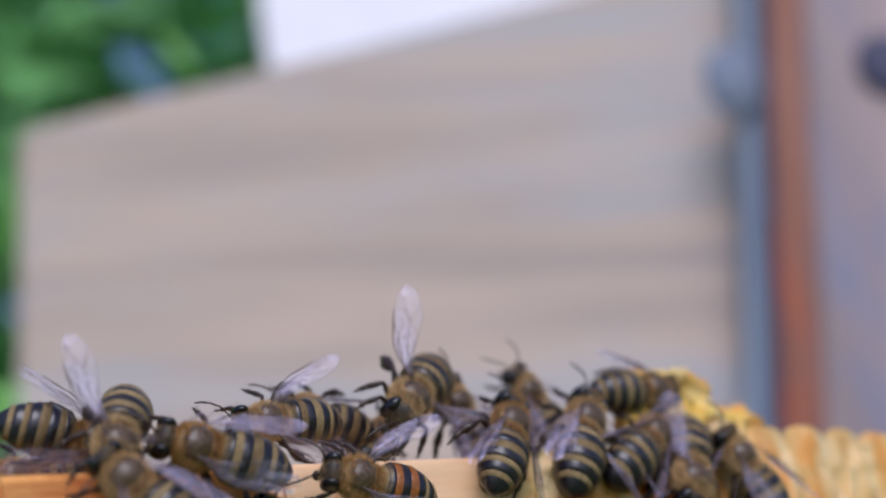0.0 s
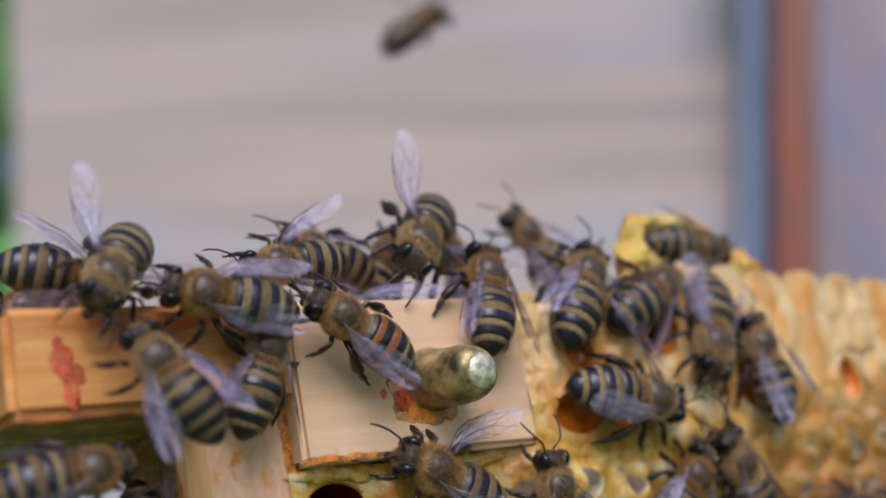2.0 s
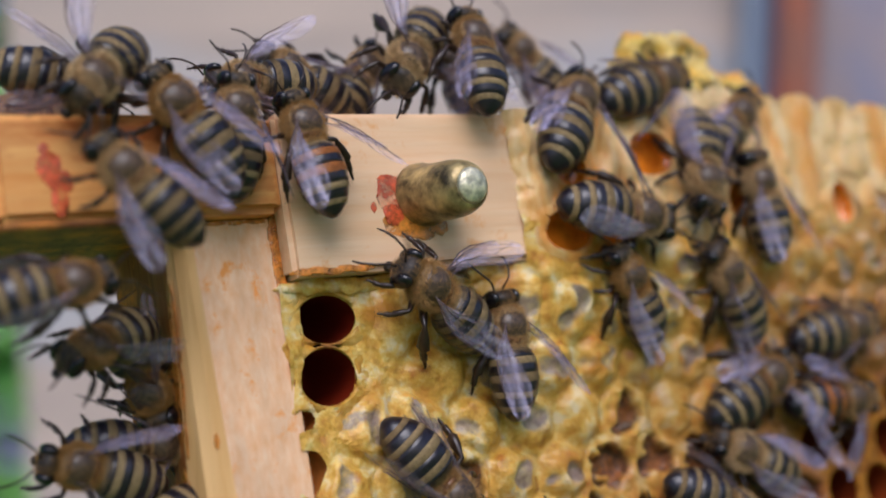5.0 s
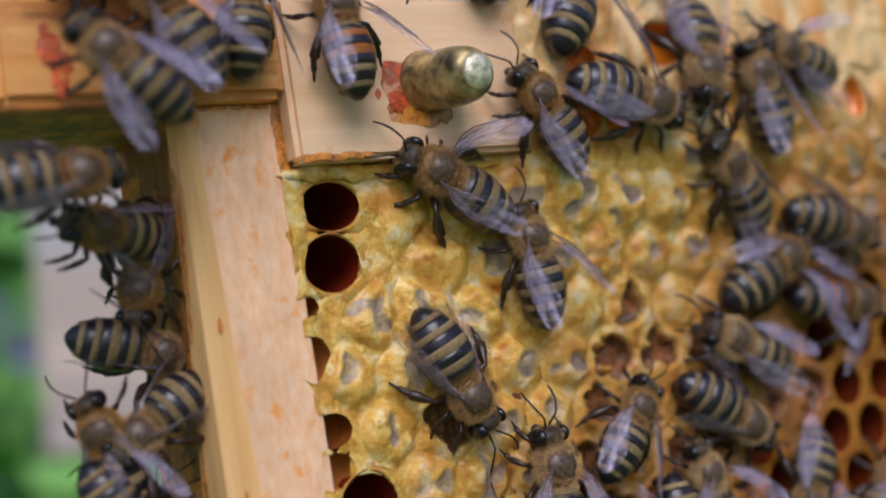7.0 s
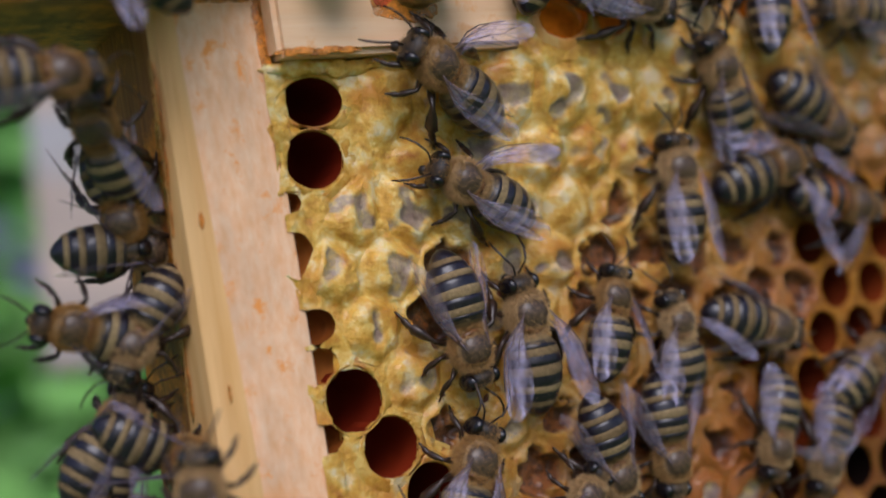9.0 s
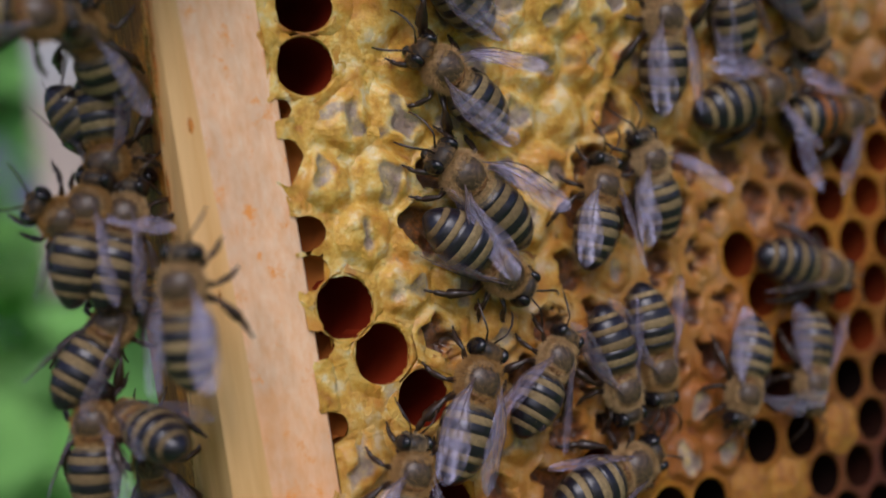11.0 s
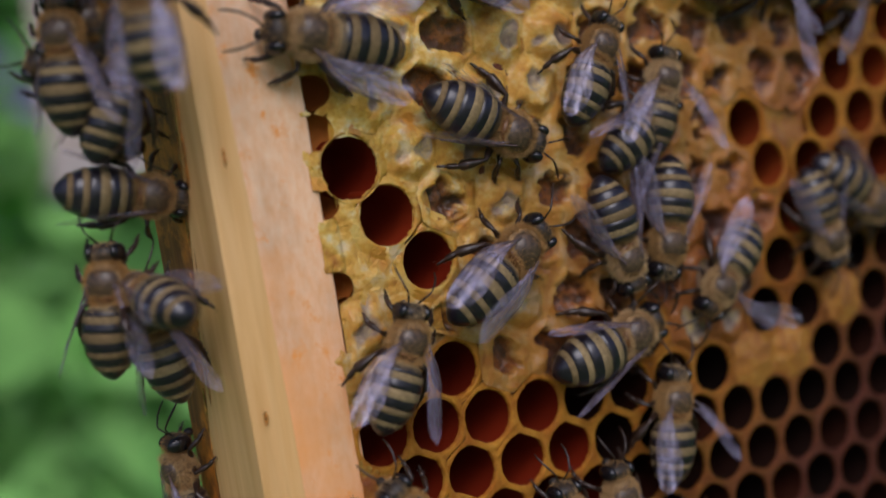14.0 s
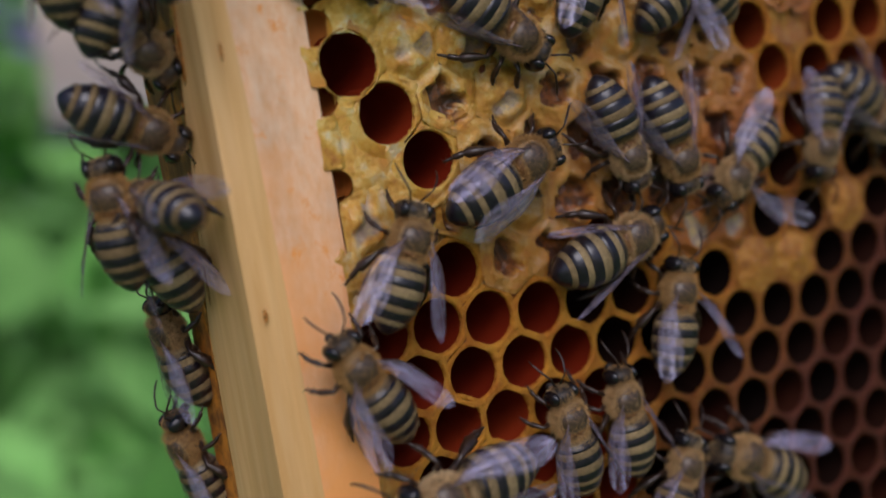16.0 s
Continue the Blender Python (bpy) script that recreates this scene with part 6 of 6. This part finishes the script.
    walk(bees["c2"], [(0, pose(-0.0538, -0.0044, 0.0270, 91, -1, -41)), (9, pose(-0.0538, -0.0044, 0.0270, 91, -1, -41)), (9.2, pose(-0.0556, -0.0044, 0.0289, 87, 3, -41)), (11.3, pose(-0.0531, -0.0044, 0.0358, 88, 3, -41)), (11.5, pose(-0.0543, -0.0044, 0.0369, 92, -2, -41)), (12.5, pose(-0.0543, -0.0044, 0.0415, 93, -3, -41)), (13.5, pose(-0.0551, -0.0043, 0.0462, 97, -8, -40)), (14.5, pose(-0.0542, -0.0044, 0.0459, 87, 4, -41)), (16, pose(-0.0534, -0.0044, 0.0444, 88, 2, -41))])
    walk(bees["c3"], [(0, pose(-0.0549, 0.0077, 0.0319, 74, 19, -42)), (9.2, pose(-0.0549, 0.0077, 0.0319, 74, 19, -42)), (11.3, pose(-0.0543, 0.0076, 0.0358, -96, 7, 139)), (12.5, pose(-0.0544, 0.0077, 0.0361, -100, 12, 140)), (13.5, pose(-0.0550, 0.0077, 0.0373, -103, 16, 140)), (14.5, pose(-0.0543, 0.0077, 0.0376, -102, 14, 140)), (16, pose(-0.0523, 0.0078, 0.0348, -112, 30, 141))])
    walk(bees["c4"], [(0, pose(-0.0579, 0.0076, 0.0248, 85, 6, -41)), (11.3, pose(-0.0579, 0.0076, 0.0248, 85, 6, -41)), (12.5, pose(-0.0577, 0.0076, 0.0244, 86, 5, -41)), (13.5, pose(-0.0577, 0.0076, 0.0246, 85, 6, -41)), (14.5, pose(-0.0570, 0.0076, 0.0244, 87, 3, -41)), (16, pose(-0.0571, 0.0076, 0.0234, 92, -3, -41))])
    walk(bees["c5"], [(0, pose(-0.0565, 0.0053, 0.0225, 12, -11, 7)), (11.3, pose(-0.0565, 0.0053, 0.0225, 12, -11, 7)), (12.5, pose(-0.0560, 0.0052, 0.0213, 11, -10, 7)), (13.5, pose(-0.0564, 0.0052, 0.0217, 10, -10, 7)), (14.5, pose(-0.0567, 0.0050, 0.0210, 9, -9, 8)), (16, pose(-0.0560, 0.0050, 0.0204, 7, -7, 8))])
    walk(bees["c6"], [(0, pose(-0.0512, 0.0144, 0.0063, 95, -0, -89)), (13.5, pose(-0.0512, 0.0144, 0.0063, 95, -0, -89)), (14.5, pose(-0.0512, 0.0117, 0.0081, 90, -0, -89)), (16, pose(-0.0513, 0.0141, 0.0109, 103, -0, -87))])
    walk(bees["c7"], [(0, pose(-0.0514, 0.0155, -0.0026, 112, -1, -86)), (14.5, pose(-0.0514, 0.0155, -0.0024, 112, -1, -86)), (16, pose(-0.0513, 0.0157, 0.0004, 107, -1, -87))])
    walk(bees["c8"], [(0, pose(-0.0557, 0.0078, 0.0315, 62, 35, -43)), (11.3, pose(-0.0557, 0.0078, 0.0315, 62, 35, -43)), (12.5, pose(-0.0545, 0.0082, 0.0300, -104, 84, 166)), (13.5, pose(-0.0544, 0.0082, 0.0312, -108, 82, 161)), (14.5, pose(-0.0534, 0.0081, 0.0311, -121, 71, 148)), (16, pose(-0.0539, 0.0080, 0.0285, -122, 56, 143))])
    walk(bees["c9"], [(0, pose(-0.0533, 0.0086, 0.0206, 93, -4, -41)), (11.3, pose(-0.0533, 0.0086, 0.0206, 93, -4, -41)), (12.5, pose(-0.0539, 0.0087, 0.0214, 97, -9, -40)), (13.5, pose(-0.0538, 0.0087, 0.0221, 96, -7, -41)), (14.5, pose(-0.0543, 0.0087, 0.0206, 100, -12, -40)), (16, pose(-0.0543, 0.0087, 0.0203, 103, -16, -40))])
    walk(bees["d1"], [(0, pose(-0.0375, -0.0015, 0.0170, 90, 22, 0)), (9.2, pose(-0.0375, -0.0015, 0.0170, 90, 22, 0)), (11.5, pose(-0.0369, -0.0015, 0.0161, 90, 21, 0)), (12.5, pose(-0.0379, -0.0015, 0.0157, 90, 22, 0)), (13.5, pose(-0.0379, -0.0015, 0.0158, 90, 23, 0)), (14.5, pose(-0.0381, -0.0015, 0.0159, 90, 26, 0)), (16, pose(-0.0378, -0.0015, 0.0158, 90, 24, 0))])
    walk(bees["d3"], [(0, pose(-0.0187, -0.0005, 0.0182, 90, 39, 0)), (9.2, pose(-0.0187, -0.0005, 0.0182, 90, 39, 0)), (11.3, pose(-0.0203, -0.0005, 0.0239, 90, 38, -0)), (12.5, pose(-0.0150, -0.0005, 0.0280, 90, 72, 0)), (13.5, pose(-0.0105, -0.0005, 0.0296, 90, 67, 0)), (14.5, pose(-0.0053, -0.0005, 0.0323, 90, 49, 0)), (16, pose(-0.0034, -0.0005, 0.0339, 90, 55, 0))])
    walk(bees["d9"], [(0, pose(-0.0136, -0.0001, 0.0113, 90, 78, 0)), (11.3, pose(-0.0136, -0.0001, 0.0113, 90, 78, 0)), (12.5, pose(-0.0140, -0.0001, 0.0110, 90, 76, 0)), (13.5, pose(-0.0141, -0.0001, 0.0110, 90, 79, 0)), (14.5, pose(-0.0141, -0.0001, 0.0113, 90, 77, 0)), (16, pose(-0.0143, -0.0001, 0.0111, 90, 78, 0))])
    walk(bees["d10"], [(0, pose(-0.0176, -0.0004, 0.0013, 90, -22, 0)), (11.3, pose(-0.0176, -0.0004, 0.0013, 90, -22, 0)), (12.5, pose(-0.0146, -0.0004, 0.0023, 90, -17, 0)), (13.5, pose(-0.0117, -0.0004, 0.0033, 90, 2, 0)), (14.5, pose(-0.0097, -0.0004, 0.0044, 90, 14, 0)), (16, pose(-0.0098, -0.0004, 0.0049, 90, 15, 0))])
    walk(bees["d15"], [(0, pose(-0.0398, -0.0015, 0.0013, 90, -33, 0)), (13.5, pose(-0.0398, -0.0015, 0.0013, 90, -33, 0)), (14.5, pose(-0.0417, -0.0015, 0.0035, 90, -31, 0)), (16, pose(-0.0445, -0.0015, 0.0066, 90, -30, 0))])
    walk(bees["d16"], [(0, pose(-0.0240, -0.0005, -0.0033, 90, -4, 0)), (14.5, pose(-0.0240, -0.0005, -0.0033, 90, -4, 0)), (16, pose(-0.0243, -0.0005, -0.0034, 90, -9, 0))])
    walk(bees["d17"], [(0, pose(-0.0181, -0.0005, -0.0032, 90, -6, 0)), (14.5, pose(-0.0181, -0.0005, -0.0032, 90, -6, 0)), (16, pose(-0.0180, -0.0005, -0.0034, 90, -6, 0))])
    walk(bees["d18"], [(0, pose(-0.0111, -0.0005, -0.0115, 90, 30, 0)), (15, pose(-0.0111, -0.0005, -0.0115, 90, 30, 0)), (16, pose(-0.0119, -0.0005, -0.0116, 90, 28, 0))])
    walk(bees["d19"], [(0, pose(-0.0044, -0.0001, -0.0132, 90, -58, 0)), (15, pose(-0.0044, -0.0001, -0.0132, 90, -58, 0)), (16, pose(-0.0044, -0.0001, -0.0130, 90, -58, 0))])
    walk(bees["d20"], [(0, pose(-0.0437, -0.0051, -0.0038, 90, -85, 0)), (15, pose(-0.0437, -0.0051, -0.0038, 90, -85, 0)), (16, pose(-0.0410, -0.0051, -0.0047, -90, -88, 180))])
    walk(bees["e1"], [(0, pose(-0.0529, 0.0408, 0.0821, 13, 17, -86)), (1, pose(-0.0532, 0.0408, 0.0823, 14, 17, -86)), (1.3, pose(-0.0333, 0.0408, 0.1023, 38, 14, -79)), (1.5, pose(-0.0279, 0.0408, 0.1136, 31, 15, -81)), (1.8, pose(-0.0065, 0.0407, 0.1215, 20, 16, -84)), (2, pose(0.0104, 0.0408, 0.1254, 35, 15, -80)), (2.4, pose(0.0357, 0.0408, 0.1409, 32, 15, -81)), (16, pose(0.0357, 0.0408, 0.1409, 32, 15, -81))])
    walk(bees["g1"], [(0, pose(-0.0336, 0.0082, 0.0807, 90, -67, 0)), (1.5, pose(-0.0331, 0.0082, 0.0813, 90, -55, 0)), (2.5, pose(-0.0342, 0.0082, 0.0808, 90, -70, 0)), (3.5, pose(-0.0336, 0.0082, 0.0803, 90, -69, 0)), (4.2, pose(-0.0352, 0.0082, 0.0804, 90, -56, 0)), (16, pose(-0.0352, 0.0082, 0.0804, 90, -56, 0))])
    walk(bees["g2"], [(0, pose(-0.0251, 0.0092, 0.0786, 90, 44, 0)), (1.5, pose(-0.0242, 0.0092, 0.0810, 90, 37, 0)), (3.5, pose(-0.0255, 0.0092, 0.0810, 90, 36, 0)), (4.2, pose(-0.0262, 0.0092, 0.0810, 90, 39, 0)), (16, pose(-0.0262, 0.0092, 0.0810, 90, 39, 0))])
    walk(bees["g3"], [(0, pose(-0.0172, 0.0072, 0.0811, 90, -19, 0)), (1.5, pose(-0.0181, 0.0072, 0.0798, 90, -11, 0)), (2.5, pose(-0.0184, 0.0072, 0.0806, 90, -27, 0)), (3.5, pose(-0.0183, 0.0072, 0.0813, 90, -14, 0)), (4.2, pose(-0.0198, 0.0072, 0.0810, 90, -20, 0)), (6.3, pose(-0.0147, 0.0072, 0.0818, 90, -40, 0)), (16, pose(-0.0147, 0.0072, 0.0818, 90, -40, 0))])
    walk(bees["g4"], [(0, pose(-0.0071, 0.0082, 0.0827, 90, -30, 0)), (1.5, pose(-0.0076, 0.0082, 0.0828, 90, -31, 0)), (2.5, pose(-0.0070, 0.0082, 0.0830, 90, -44, -0)), (3.5, pose(-0.0063, 0.0082, 0.0827, 90, -34, 0)), (4.2, pose(-0.0075, 0.0082, 0.0830, 90, -40, 0)), (16, pose(-0.0075, 0.0082, 0.0830, 90, -40, 0))])
    walk(bees["g6"], [(0, pose(-0.0606, 0.0112, 0.0761, 90, -88, 0)), (1.5, pose(-0.0604, 0.0112, 0.0764, 90, -88, 0)), (3.5, pose(-0.0599, 0.0112, 0.0766, 90, -89, 0)), (4.2, pose(-0.0597, 0.0112, 0.0769, -90, -88, 180)), (16, pose(-0.0597, 0.0112, 0.0769, -90, -88, 180))])


motions()
